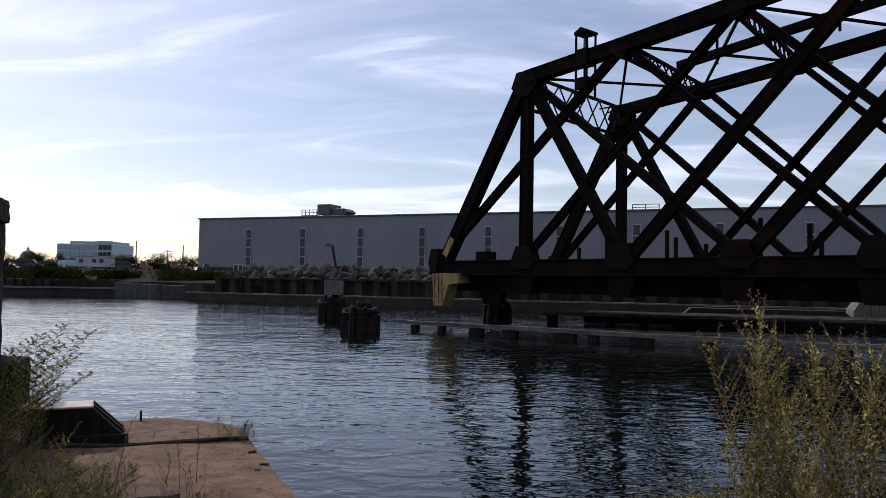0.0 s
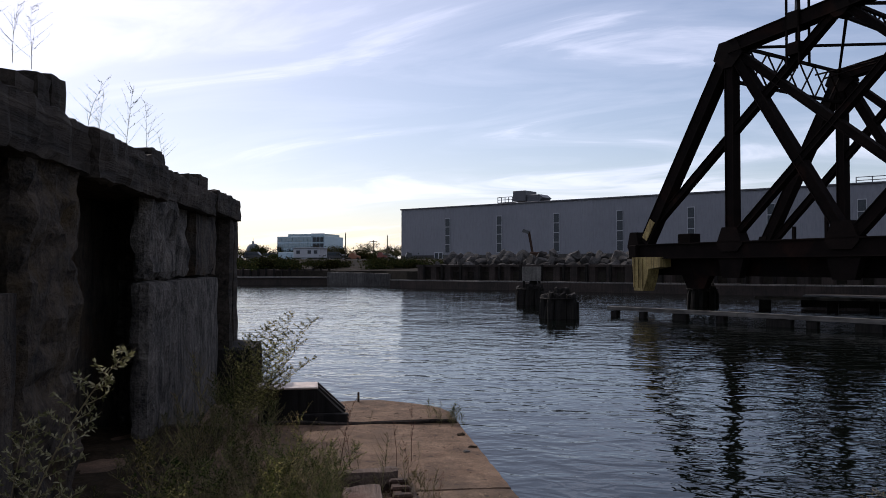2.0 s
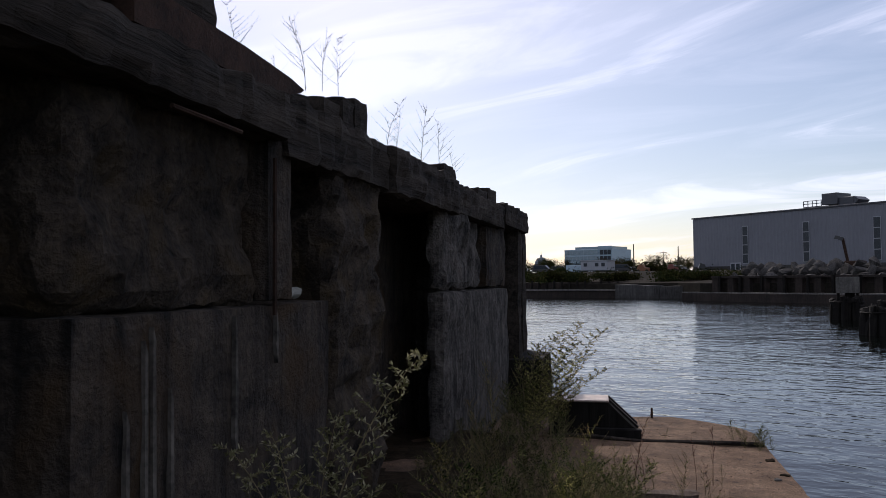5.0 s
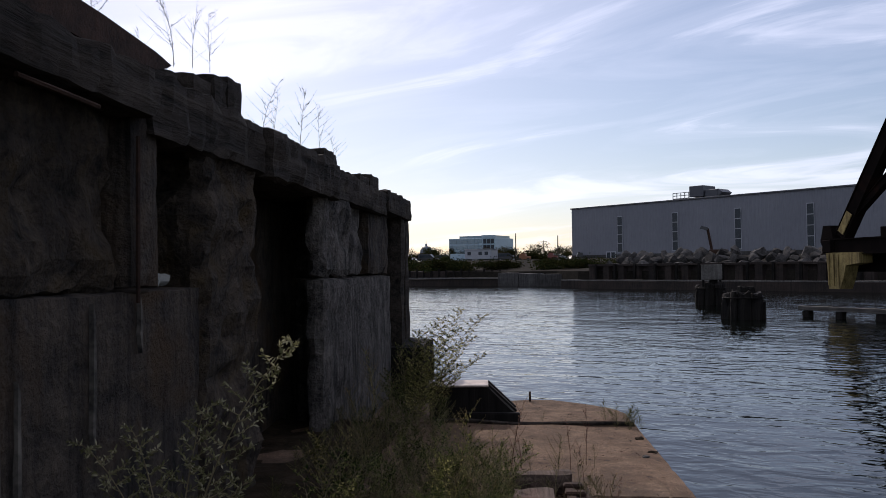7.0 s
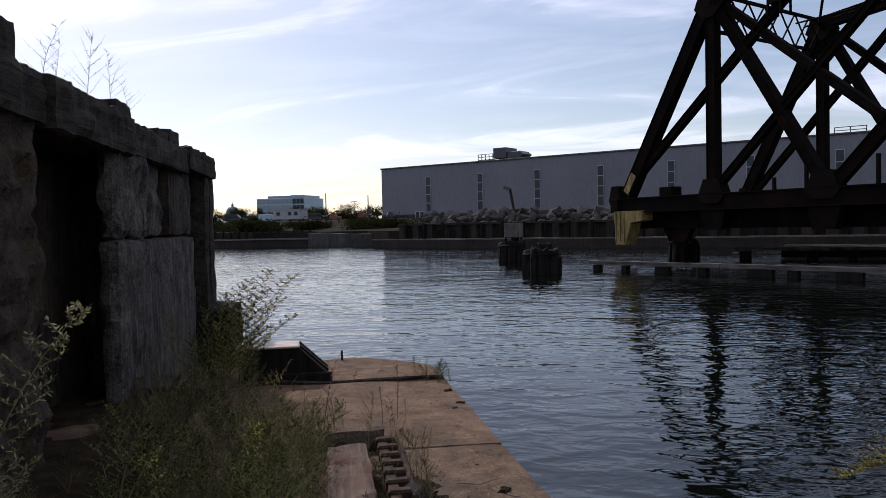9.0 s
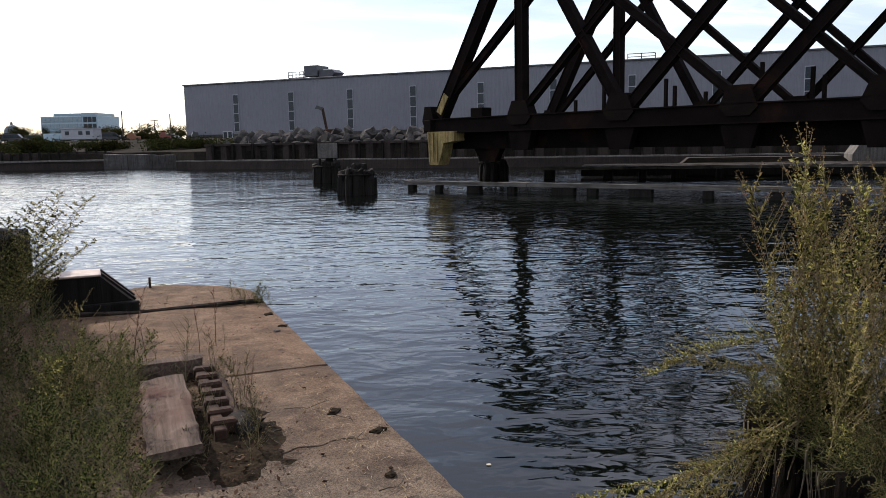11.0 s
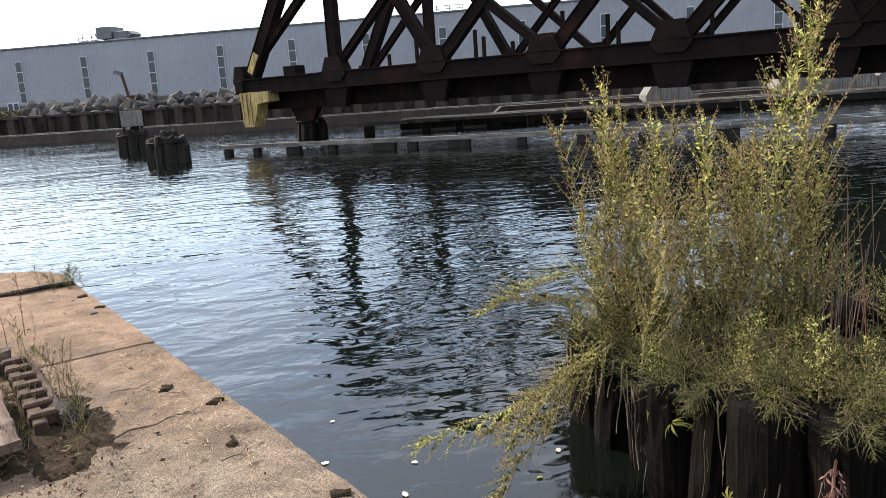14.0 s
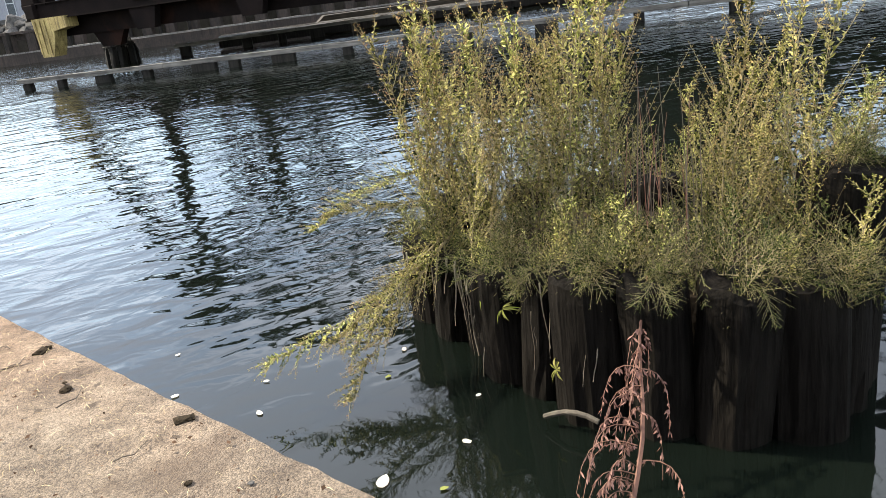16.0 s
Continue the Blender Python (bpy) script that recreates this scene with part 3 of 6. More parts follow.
# ---- abutment wall ----
wall = thing("wall_west", WALL, "tall decayed concrete abutment wall with timber capping, in shade", "wall", kind="structure")
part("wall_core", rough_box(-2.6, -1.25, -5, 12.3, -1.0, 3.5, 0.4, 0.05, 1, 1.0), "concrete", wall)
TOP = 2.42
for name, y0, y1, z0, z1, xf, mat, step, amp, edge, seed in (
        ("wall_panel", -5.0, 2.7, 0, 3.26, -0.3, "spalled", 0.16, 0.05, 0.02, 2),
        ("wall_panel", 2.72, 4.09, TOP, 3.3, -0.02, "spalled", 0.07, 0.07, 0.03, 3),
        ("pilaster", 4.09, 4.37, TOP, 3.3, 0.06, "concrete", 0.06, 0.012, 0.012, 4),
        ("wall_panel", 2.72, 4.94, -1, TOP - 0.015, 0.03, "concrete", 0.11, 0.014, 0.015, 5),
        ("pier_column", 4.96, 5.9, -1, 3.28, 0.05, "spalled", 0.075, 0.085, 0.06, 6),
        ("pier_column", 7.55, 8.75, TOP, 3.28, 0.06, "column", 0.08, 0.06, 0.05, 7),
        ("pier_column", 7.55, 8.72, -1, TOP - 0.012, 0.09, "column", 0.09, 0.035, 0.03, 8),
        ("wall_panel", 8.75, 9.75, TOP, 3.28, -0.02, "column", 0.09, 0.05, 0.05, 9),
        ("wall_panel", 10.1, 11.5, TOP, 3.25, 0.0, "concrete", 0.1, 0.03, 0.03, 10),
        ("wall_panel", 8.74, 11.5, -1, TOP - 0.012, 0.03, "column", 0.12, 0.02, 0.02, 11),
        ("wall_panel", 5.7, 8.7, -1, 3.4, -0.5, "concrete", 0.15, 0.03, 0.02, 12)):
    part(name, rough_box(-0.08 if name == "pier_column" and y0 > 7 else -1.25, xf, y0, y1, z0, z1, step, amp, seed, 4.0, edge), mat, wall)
# corner post, wale and foot block at the far end
for x, y, w in ((-0.1, 12.45, 0.34), (-0.14, 13.1, 0.36), (-0.6, 13.15, 0.34)):
    part("corner_pile", rough_box(x - w / 2, x + w / 2, y - w / 2, y + w / 2, -1, 3.3, 0.14, 0.03, y + x, 3, 0.03), "timber", wall)
part("foot_block", rough_box(-0.3, 0.42, 12.1, 13.4, -0.6, 1.35, 0.16, 0.04, 31, 2, 0.05), "pile_far", wall)
# timber capping: long beams and the tie ends that lie across them
for y0, y1, z0, z1, x0, x1, s in ((-5, 1.2, 3.26, 3.62, -0.5, 0.14, 1), (1.22, 4.2, 3.24, 3.47, -0.5, 0.16, 2), (4.24, 5.92, 3.18, 3.52, -0.5, 0.1, 3), (5.94, 8.0, 3.16, 3.51, -0.5, 0.16, 4), (8.02, 10.9, 3.2, 3.5, -0.5, 0.1, 5), (10.92, 13.0, 3.26, 3.57, -0.7, 0.12, 6)):
    part("cap_beam", rough_box(x0 - 0.8, x1, y0, y1, z0, z1, 0.07, 0.032, s + 40, 6, 0.018), "timber", wall)
for y0, y1, z0, z1, x1, s in ((4.3, 4.6, 3.5, 3.57, 0.06, 1), (4.78, 5.03, 3.49, 3.62, 0.07, 2), (5.05, 5.28, 3.49, 3.68, 0.08, 10), (5.3, 5.53, 3.49, 3.735, 0.07, 11), (7.15, 7.62, 3.47, 3.55, 0.07, 12), (7.65, 8.12, 3.47, 3.635, 0.08, 3), (8.7, 9.25, 3.46, 3.53, 0.07, 5), (9.3, 9.85, 3.46, 3.59, 0.07, 13), (9.9, 10.45, 3.46, 3.655, 0.07, 14), (11.0, 12.3, 3.5, 3.56, 0.1, 6), (2.3, 3.68, 3.6, 4.5, 0.0, 7), (0.9, 2.25, 3.6, 4.7, -0.05, 8), (-2.0, 0.8, 3.6, 4.3, -0.1, 9)):
    part("tie_end", rough_box(-0.75, x1, y0, y1, z0, z1, 0.07, 0.018, s + 60, 5, 0.01), "timber", wall)
bm = bmesh.new()
prism(bm, [(3.0, 3.5), (4.1, 3.49), (4.26, 3.51), (4.47, 3.565), (4.52, 3.595), (4.35, 3.62), (4.1, 3.635), (3.85, 3.65), (3.0, 3.67)], "x", -0.35, 0.06)
part("overhang_plate", bm, "rust", wall, "rusted plate sticking out over the wall")
bm = bmesh.new()
tube(bm, [(0.12, 3.15, 3.21), (0.14, 3.4, 3.2), (0.13, 3.68, 3.2)], [0.011] * 3, 6)
part("iron_pipe", bm, "rust", wall, "short bare iron pipe")
bm = bmesh.new()
tube(bm, [(0.075, 4.12, 2.35), (0.08, 4.115, 3.15)], [0.011] * 2, 5)
part("iron_rod", bm, "rust", wall)
for y, z0, z1 in ((2.99, 0.2, 2.05), (3.1, 0.0, 2.3), (3.15, 0.6, 2.35), (3.27, 0.9, 2.1), (3.78, 1.7, 2.36), (4.2, 2.1, 2.38), (8.1, 1.7, 2.35)):
    bm = bmesh.new()
    prism(bm, [(y - 0.008, z1), (y + 0.01, z1 - 0.05), (y + 0.02, (z0 + z1) / 2), (y + 0.009, z0), (y - 0.012, z0 + 0.1), (y - 0.005, (z0 + z1) / 2)], "x", 0.03, 0.052)
    part("lime_streak", bm, "lime", wall, "pale lime run on the concrete")
bm = rough_box(0, 0.08, 0, 0.17, 0, 0.045, 0.02, 0.02, 77, 12, 0.012)
solid("rag", bm, "cloth", WALL @ pose(-0.2, 4.72, 2.43, 4, 12, 10), "crumpled pale rag in the wall recess", "rag")

# ---- steel-capped timber block at the slab's end ----
blk = thing("mooring_block", PIER @ pose(0.06, 8.2, 1.0, 0, 0, 1.5), "dark timber mooring block with a worn bright top plate", "mooring block")
bm = bmesh.new()
prism(bm, [(-0.85, 0.0), (0.0, 0.0), (0.0, 0.07), (-0.05, 0.1), (-0.28, 0.325), (-0.85, 0.325)], "y", 0.0, 0.34)
part("body", bm, "pile_far", blk)
bm = bmesh.new()
box(bm, -0.88, -0.27, -0.02, 0.36, 0.328, 0.348, 0.006)
part("top_plate", bm, "plate", blk, "bright worn metal top plate")
for k in range(2):
    bm = bmesh.new()
    beam(bm, (-0.27, 0.06 + 0.2 * k, 0.345), (0.0, 0.06 + 0.2 * k, 0.09), 0.08, 0.02)
    part("strap", bm, "pile_far", blk)
bm = bmesh.new()
box(bm, -0.5, 0.03, -0.09, -0.01, 0.0, 0.09, 0.01)
part("foot_rail", bm, "pile_far", blk)
bm = bmesh.new()
tube(bm, [(0, 0, 0), (0, 0, 0.11)], [0.014, 0.012], 6)
solid("iron_pin", bm, "rust", PIER @ pose(0.23, 9.3, 1.0), "short rusty iron pin set in the slab", "pin")

# ---- rack, board and beam lying on the slab ----
bm = rough_box(0, 0.25, 0, 1.12, 0, 0.05, 0.05, 0.012, 12, 7, 0.012)
solid("plank", bm, "board", PIER @ pose(-0.03, 4.18, 1.085, 1.0, -4, -1), "weathered brown plank propped on the slab", "plank")
bm = rough_box(-0.06, 0.38, 0, 0.12, 0, 0.14, 0.05, 0.01, 13, 5, 0.01)
solid("timber_beam", bm, "board", PIER @ pose(0.0, 5.68, 1.0, 0, 0, 3), "short squared timber beam across the plank's end", "timber beam")
verts, faces = [], []
for i in range(41):
    for j in range(25):
        u, v = j / 12 - 1, i / 20 - 1
        lump = noise.fractal(Vector((u * 2.5, v * 4, 4.1)), 0.8, 2, 4)
        verts.append((0.36 + 0.34 * u, 4.6 + 0.72 * v, 0.985 + 0.04 * (1 - u * u - v * v) + 0.022 * lump))
faces = [(i * 25 + j, i * 25 + j + 1, i * 25 + j + 26, i * 25 + j + 25) for i in range(40) for j in range(24)]
ob = part("dirt_heap", mesh_from("dirt_heap", verts, faces, "soil"), None, None)
ob.matrix_world = PIER
tagged(ob, "dark dirt and rot heaped round the rack", "dirt", kind="stuff")
rack = thing("toothed_rack", PIER @ pose(0.33, 4.5, 1.0, 0, 0, -1), "rusty toothed iron rack bar lying on the slab", "rack")
bm = bmesh.new()
box(bm, -0.03, 0.03, 0, 1.28, 0, 0.08, 0.006)
box(bm, 0.09, 0.13, 0.1, 1.22, 0, 0.05, 0.006)
part("bar", bm, "rust", rack)
for k in range(7):
    bm = bmesh.new()
    box(bm, -0.04, 0.09, 0.07 + k * 0.17, 0.14 + k * 0.17, 0.03, 0.1, 0.012)
    part("tooth", bm, "rust", rack)
solid("stone", rough_box(0, 0.16, 0, 0.2, 0, 0.09, 0.04, 0.03, 15, 5, 0.03), "rock", PIER @ pose(0.42, 4.52, 0.998, 0, 0, 20), "grey broken stone on the slab", "stone")
for k, (x, y, z, a) in enumerate(((-0.34, 4.4, 0.99, 70), (-0.3, 5.0, 0.99, 55))):
    bm = rough_box(-0.2, 0.2, -0.06, 0.06, 0, 0.09, 0.05, 0.012, 17 + k, 5, 0.01)
    solid("timber_offcut", bm, "timber_x", PIER @ pose(x, y, z, 0, 0, a), "dark rotten timber offcut half hidden by weeds", "timber", "offcuts by the plank")

# ---- swing bridge ----
bridge = thing("swing_bridge", BRIDGE, "dark rusted steel through-truss swing bridge standing open over the river", "bridge")
PX = [0.25, 7.55, 13.85, 19.75, 25.3, 31.0, 36.7, 42.4, 48.1]
UZ = [0, 13.65, 14.05, 14.5, 15.05, 15.6, 15.7, 15.7, 15.7]
SKEW, WIDTH = -2.75, 12.0
FAR_X = [-0.9, 4.9, 11.0, 16.7, 22.4, 28.2, 33.9, 39.6, 45.3]
FAR_UP = 0.5


def gusset(bm, x, z, y, w, h, t=0.11):
    prism(bm, [(x - w, z - h * 0.4), (x - w * 0.55, z + h), (x + w * 0.55, z + h), (x + w, z - h * 0.4), (x + w * 0.6, z - h), (x - w * 0.6, z - h)], "y", y - t, y + t)


def member(name, p, q, w, h):
    """A built-up bar of one section: a box web with lips along both edges."""
    p, q = Vector(p), Vector(q)
    d = (q - p).normalized()
    a = Vector((0, 1, 0)).cross(d).normalized()
    b = d.cross(a)
    o, n, v, u = w / 2 + 0.025, w / 2 - 0.025, h / 2 + 0.06, h / 2
    line = [(-o, -v), (-n, -v), (-n, -u), (n, -u), (n, -v), (o, -v), (o, v), (n, v), (n, u), (-n, u), (-n, v), (-o, v)]
    bm = bmesh.new()
    r0, r1 = ([bm.verts.new(c + a * x + b * y) for x, y in line] for c in (p, q))
    bm.faces.new(r0)
    bm.faces.new(r1[::-1])
    for i in range(12):
        bm.faces.new((r0[i], r0[(i + 1) % 12], r1[(i + 1) % 12], r1[i]))
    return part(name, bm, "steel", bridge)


for side, y in ((0, 0.0), (1, WIDTH)):
    n = len(PX)
    xs = FAR_X if side else PX
    L = [Vector((x, y, DECK + 0.1)) for x in xs]
    U = [Vector((x, y, z + FAR_UP * side)) for x, z in zip(xs, UZ)]
    member("end_post", L[0] + Vector((0.9 * (1 - side), 0, 0)), U[1], 0.66, 0.5)
    for i in range(1, n - 1):
        member("top_chord", U[i], U[i + 1], 0.62, 0.55)
    member("hanger", L[1], U[1], 0.5, 0.4)
    member("diagonal", U[1], L[2], 0.46, 0.36)
    member("diagonal", U[1], L[3], 0.34, 0.26)
    member("diagonal", L[0] + Vector((0.6, 0, 0.2)), U[2], 0.34, 0.26)
    for i in range(1, n - 2):
        sh = Vector((0.45 if i > 1 and not side else 0.0, 0, 0))
        member("diagonal", L[i] + sh, U[i + 2] + sh, (0.5 if i > 1 else 0.28) if not side else 0.3, 0.28)
    for i in range(2, n - 2):
        member("diagonal", U[i], L[i + 2], 0.3, 0.22)
    for i in range(n - 1):
        bm = bmesh.new()
        a, b = xs[i] - (0.5 if i == 0 else 0.0), xs[i + 1] - 0.004
        prism(bm, [(-0.25, -0.42), (0.3, -0.42), (0.3, -0.36), (0.2, -0.36), (0.2, 0.36), (0.3, 0.36), (0.3, 0.42), (-0.25, 0.42), (-0.31, 0.42), (-0.31, 0.36), (-0.2, 0.36), (-0.2, -0.36), (-0.31, -0.36), (-0.31, -0.42)], "x", a, b)
        bmesh.ops.translate(bm, vec=(0, y, DECK - 0.42), verts=bm.verts[:])
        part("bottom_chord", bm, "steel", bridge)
    for i in range(n):
        bm = bmesh.new()
        gusset(bm, L[i].x, DECK + 0.1, y, 0.85 if i else 0.5, 0.62, 0.31)
        part("gusset", bm, "steel", bridge)
        if i:
            bm = bmesh.new()
            prism(bm, [(L[i].x - 0.85, DECK - 0.8), (L[i].x + 0.85, DECK - 0.8), (L[i].x + 0.55, 1.95), (L[i].x - 0.55, 1.95)], "y", y - 0.2, y + 0.2)
            part("floor_beam_bracket", bm, "steel", bridge)
            k = 0.95 if i == 1 else 0.55
            bm = bmesh.new()
            prism(bm, [(U[i].x - k, U[i].z - 0.5 * k), (U[i].x - 0.6 * k, U[i].z + 0.33), (U[i].x + 0.6 * k, U[i].z + 0.33), (U[i].x + k, U[i].z - 0.5 * k), (U[i].x + 0.3 * k, U[i].z - 1.1 * k), (U[i].x - 0.4 * k, U[i].z - 1.1 * k)], "y", y - 0.31, y + 0.31)
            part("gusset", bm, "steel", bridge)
for i in range(len(PX)):
    bm = bmesh.new()
    a, b = Vector((PX[i], 0, 2.75)), Vector((FAR_X[i], WIDTH, 2.75))
    beam(bm, a, b, 0.45, 1.3)
    part("floor_beam", bm, "steel", bridge)
    if i:
        # laced cross strut between the trusses
        bm = bmesh.new()
        a, b = Vector((PX[i], 0, UZ[i])), Vector((FAR_X[i], WIDTH, UZ[i] + FAR_UP))
        for dz in (0.16, -0.55 if i > 1 else -1.7):
            beam(bm, a + Vector((0, 0, dz)), b + Vector((0, 0, dz)), 0.16, 0.16)
        k = 12 if i > 1 else 7
        bot = -0.55 if i > 1 else -1.7
        for j in range(k):
            p, q = a.lerp(b, j / k), a.lerp(b, (j + 1) / k)
            beam(bm, p + Vector((0, 0, 0.16)), q + Vector((0, 0, bot)), 0.07, 0.07)
            beam(bm, p + Vector((0, 0, bot)), q + Vector((0, 0, 0.16)), 0.07, 0.07)
        part("portal_frame" if i == 1 else "cross_strut", bm, "steel", bridge)
    if 1 <= i < len(PX) - 1:
        bm = bmesh.new()
        beam(bm, (PX[i], 0.3, UZ[i] + 0.05), (FAR_X[i + 1], WIDTH - 0.3, UZ[i + 1] + FAR_UP), 0.13, 0.13)
        beam(bm, (FAR_X[i], WIDTH - 0.3, UZ[i] + FAR_UP - 0.1), (PX[i + 1], 0.3, UZ[i + 1] - 0.1), 0.13, 0.13)
        part("lateral_brace", bm, "steel", bridge)
for j in range(5):
    y = 0.9 + j * 2.25
    bm = bmesh.new()
    beam(bm, (PX[0] + SKEW * y / WIDTH, y, DECK - 1.0), (PX[-1] + SKEW * y / WIDTH, y, DECK - 1.0), 0.35, 1.55)
    part("stringer", bm, "steel", bridge)
bm = bmesh.new()
prism(bm, [(PX[0] - 0.4, 0.3), (PX[-1], 0.3), (PX[-1] + SKEW, WIDTH - 0.3), (PX[0] - 0.4 + SKEW, WIDTH - 0.3)], "z", DECK - 0.24, DECK - 0.05)
part("deck", bm, "timber_x", bridge, "tarred timber deck")
bm = bmesh.new()
beam(bm, (PX[2], WIDTH * 0.5 + SKEW / 2, UZ[2] - 0.1), (PX[6], WIDTH * 0.5 + SKEW / 2, UZ[6] + 0.3), 0.35, 0.4)
for k in range(4):
    beam(bm, (PX[2 + k] + 2.2, WIDTH * 0.5 + SKEW / 2, 13.6 + 0.3 * k), (PX[2 + k] + 2.2, WIDTH * 0.5 + SKEW / 2, 14.9 + 0.2 * k), 0.1, 0.1)
part("catwalk_beam", bm, "steel", bridge)
for x0, x1, z0, z1 in ((8.5, 21.0, 12.6, 13.0), (9.0, 16.0, 12.3, 13.2)):
    bm = bmesh.new()
    tube(bm, [(x0, 5.0, z0), ((x0 + x1) / 2, 5.6, (z0 + z1) / 2 - 0.1), (x1, 6.2, z1)], [0.05] * 3, 5)
    part("cable_conduit", bm, "steel", bridge)
# yellow end casting and end beam
bm = bmesh.new()
prism(bm, [(0.33, 3.05), (2.7, 3.05), (2.7, 2.5), (1.75, 2.36), (1.55, 1.7), (1.3, 1.12), (0.5, 1.12), (0.4, 2.2)], "y", -0.45, 0.35)
casting = part("end_casting", bm, "yellow", bridge, "faded yellow end-lift casting")
for k in range(3):
    bm = bmesh.new()
    box(bm, 0.5 + k * 0.34, 0.58 + k * 0.34, -0.5, -0.44, 1.3, 2.95)
    part("casting_rib", bm, "yellow", casting)
bm = bmesh.new()
box(bm, 0.1, 0.7, -0.5, WIDTH, 3.06, 3.75, 0.03, None)
part("end_beam", bm, "steel", bridge)
bm = bmesh.new()
beam(bm, (1.35, -0.38, 4.1), (2.0, -0.38, 5.1), 0.42, 0.06, (0, 1, 0))
part("clearance_board", bm, "yellow", bridge, "faded yellow paint on the end post")
bm = bmesh.new()
box(bm, 1.9, 2.9, 1.6, 2.4, DECK, DECK + 0.6, 0.03)
part("equipment_box", bm, "steel", bridge)
# end-lift machinery below the first bay
bm = bmesh.new()
prism(bm, [(2.2, 3.0), (7.0, 3.0), (6.2, 2.0), (5.4, 2.6), (4.6, 1.3), (3.4, 1.3), (2.8, 2.3)], "y", 0.9, 1.3)
part("lift_girder", bm, "steel", bridge)
# railing posts along the deck
for k, x in enumerate((2.6, 4.9, 9.4, 10.0, 12.0, 15.3, 18.0, 18.6, 22.0, 23.6, 28.2, 29.3, 33.5)):
    bm = bmesh.new()
    box(bm, x - 0.09, x + 0.09, WIDTH - 1.6, WIDTH - 1.42, DECK - 0.1, DECK + 1.2 + 0.45 * ((k * 7) % 4))
    part("deck_post", bm, "steel", bridge)
# machinery house over the pivot
house = thing("machinery_house", BRIDGE @ pose(29.4, 2.2, DECK - 0.05), "dark steel machinery house on the bridge deck", "machinery house")
part("wall", box(bmesh.new(), 0, 6.5, 0, 6.5, 0, 6.2, 0.06), "steel", house)
part("roof", box(bmesh.new(), -0.3, 6.8, -0.3, 6.8, 6.2, 6.45, 0.05), "steel", house)
for k in range(3):
    w = part("window", box(bmesh.new(), 0.6 + k * 2.0, 1.9 + k * 2.0, -0.08, -0.01, 3.6, 5.2), "trim", house)
    part("pane", box(bmesh.new(), 0.7 + k * 2.0, 1.8 + k * 2.0, -0.11, -0.085, 3.7, 5.1), "glass", w)
for z in (1.2, 2.2):
    part("rail", box(bmesh.new(), -0.5, 6.5, -1.2, -1.1, z, z + 0.08), "steel", house)
# lantern cage on the top chord
lant = thing("signal_lantern", BRIDGE @ pose(11.5, 0.0, 13.35) @ Matrix.Scale(0.85, 4), "dark steel signal lantern cage with a small pitched roof", "signal lantern")
bm = bmesh.new()
prism(bm, [(-0.5, 2.05), (0.5, 2.05), (0.5, 2.2), (0, 2.45), (-0.5, 2.2)], "y", -0.5, 0.5)
part("roof", bm, "steel", lant)
for sx in (-0.4, 0.4):
    for sy in (-0.4, 0.4):
        bm = bmesh.new()
        box(bm, sx - 0.05, sx + 0.05, sy - 0.05, sy + 0.05, -1.8, 2.06)
        part("post", bm, "steel", lant)
bm = bmesh.new()
box(bm, -0.45, 0.45, -0.45, 0.45, 0.2, 1.15)
part("lower_housing", box(bmesh.new(), -0.45, 0.45, -0.45, 0.45, -1.2, -0.55), "steel", lant)
part("lamp_housing", bm, "steel", lant)
bm = bmesh.new()
tube(bm, [(0, 0, 1.15), (0, 0, 1.9)], [0.16, 0.14], 8)
part("lamp", bm, "trim", lant)

# ---- timber fenders under and before the bridge ----


def fender(m, length, posts, label, top=0.52):
    f = thing("timber_fender", m, label, "fender")
    x = 0.0
    k = 0
    while x < length:
        e = min(length, x + 7.2)
        part("wale", rough_box(x, e - 0.02, -0.18, 0.18, top - 0.2, top, 0.3, 0.02, 90 + k, 2, 0.015), "fender", f)
        x, k = e, k + 1
    for i, (px, w) in enumerate(posts):
        part("fender_post", rough_box(px - w / 2, px + w / 2, -0.16, 0.2, -1.2, top - 0.2, 0.2, 0.03, 100 + i, 2, 0.03), "pile_far", f)
    return f


fender(pose(-1.3, 41, 0, 0, 0, -37), 34, [(0.4, 0.36), (2.1, 0.34), (4.2, 0.75), (6.3, 0.4), (9.0, 1.1), (10.4, 0.45), (12.6, 1.0), (15.4, 0.4), (18.0, 0.5), (20.4, 0.4), (23.5, 0.9), (27, 0.4), (30.5, 0.5)], "grey weathered timber fender beam on short posts over the water")
fender(pose(7, 50.3, 0, 0, 0, -14), 60, [(0.6, 0.7), (4.2, 0.6), (6.3, 0.5), (8.4, 0.9), (10.8, 0.4), (14.8, 0.9), (19, 0.6), (24.6, 1.0), (29, 0.5), (35, 0.9), (42, 0.6), (50, 0.8)], "dark timber fender beam at the edge of the bridge pier", 0.75)
plat = thing("timber_platform", pose(7, 50.3, 0, 0, 0, -14), "muddy brown plank platform round the bridge pier", "platform")
for k in range(9):
    part("platform_plank", rough_box(2.5, 60, 1.2 + k * 0.52, 1.7 + k * 0.52, 0.45, 0.72, 1.2, 0.03, 130 + k, 0.8, 0.01), "deckwood", plat)
part("platform_beam", rough_box(2.5, 60, 0.9, 1.2, 0.1, 0.7, 1.2, 0.02, 140, 0.8, 0.01), "pile_far", plat)
pier = thing("wall_pier", pose(7, 50.3, 0, 0, 0, -14), "grey stained concrete protection pier behind the bridge", "pier", kind="structure")
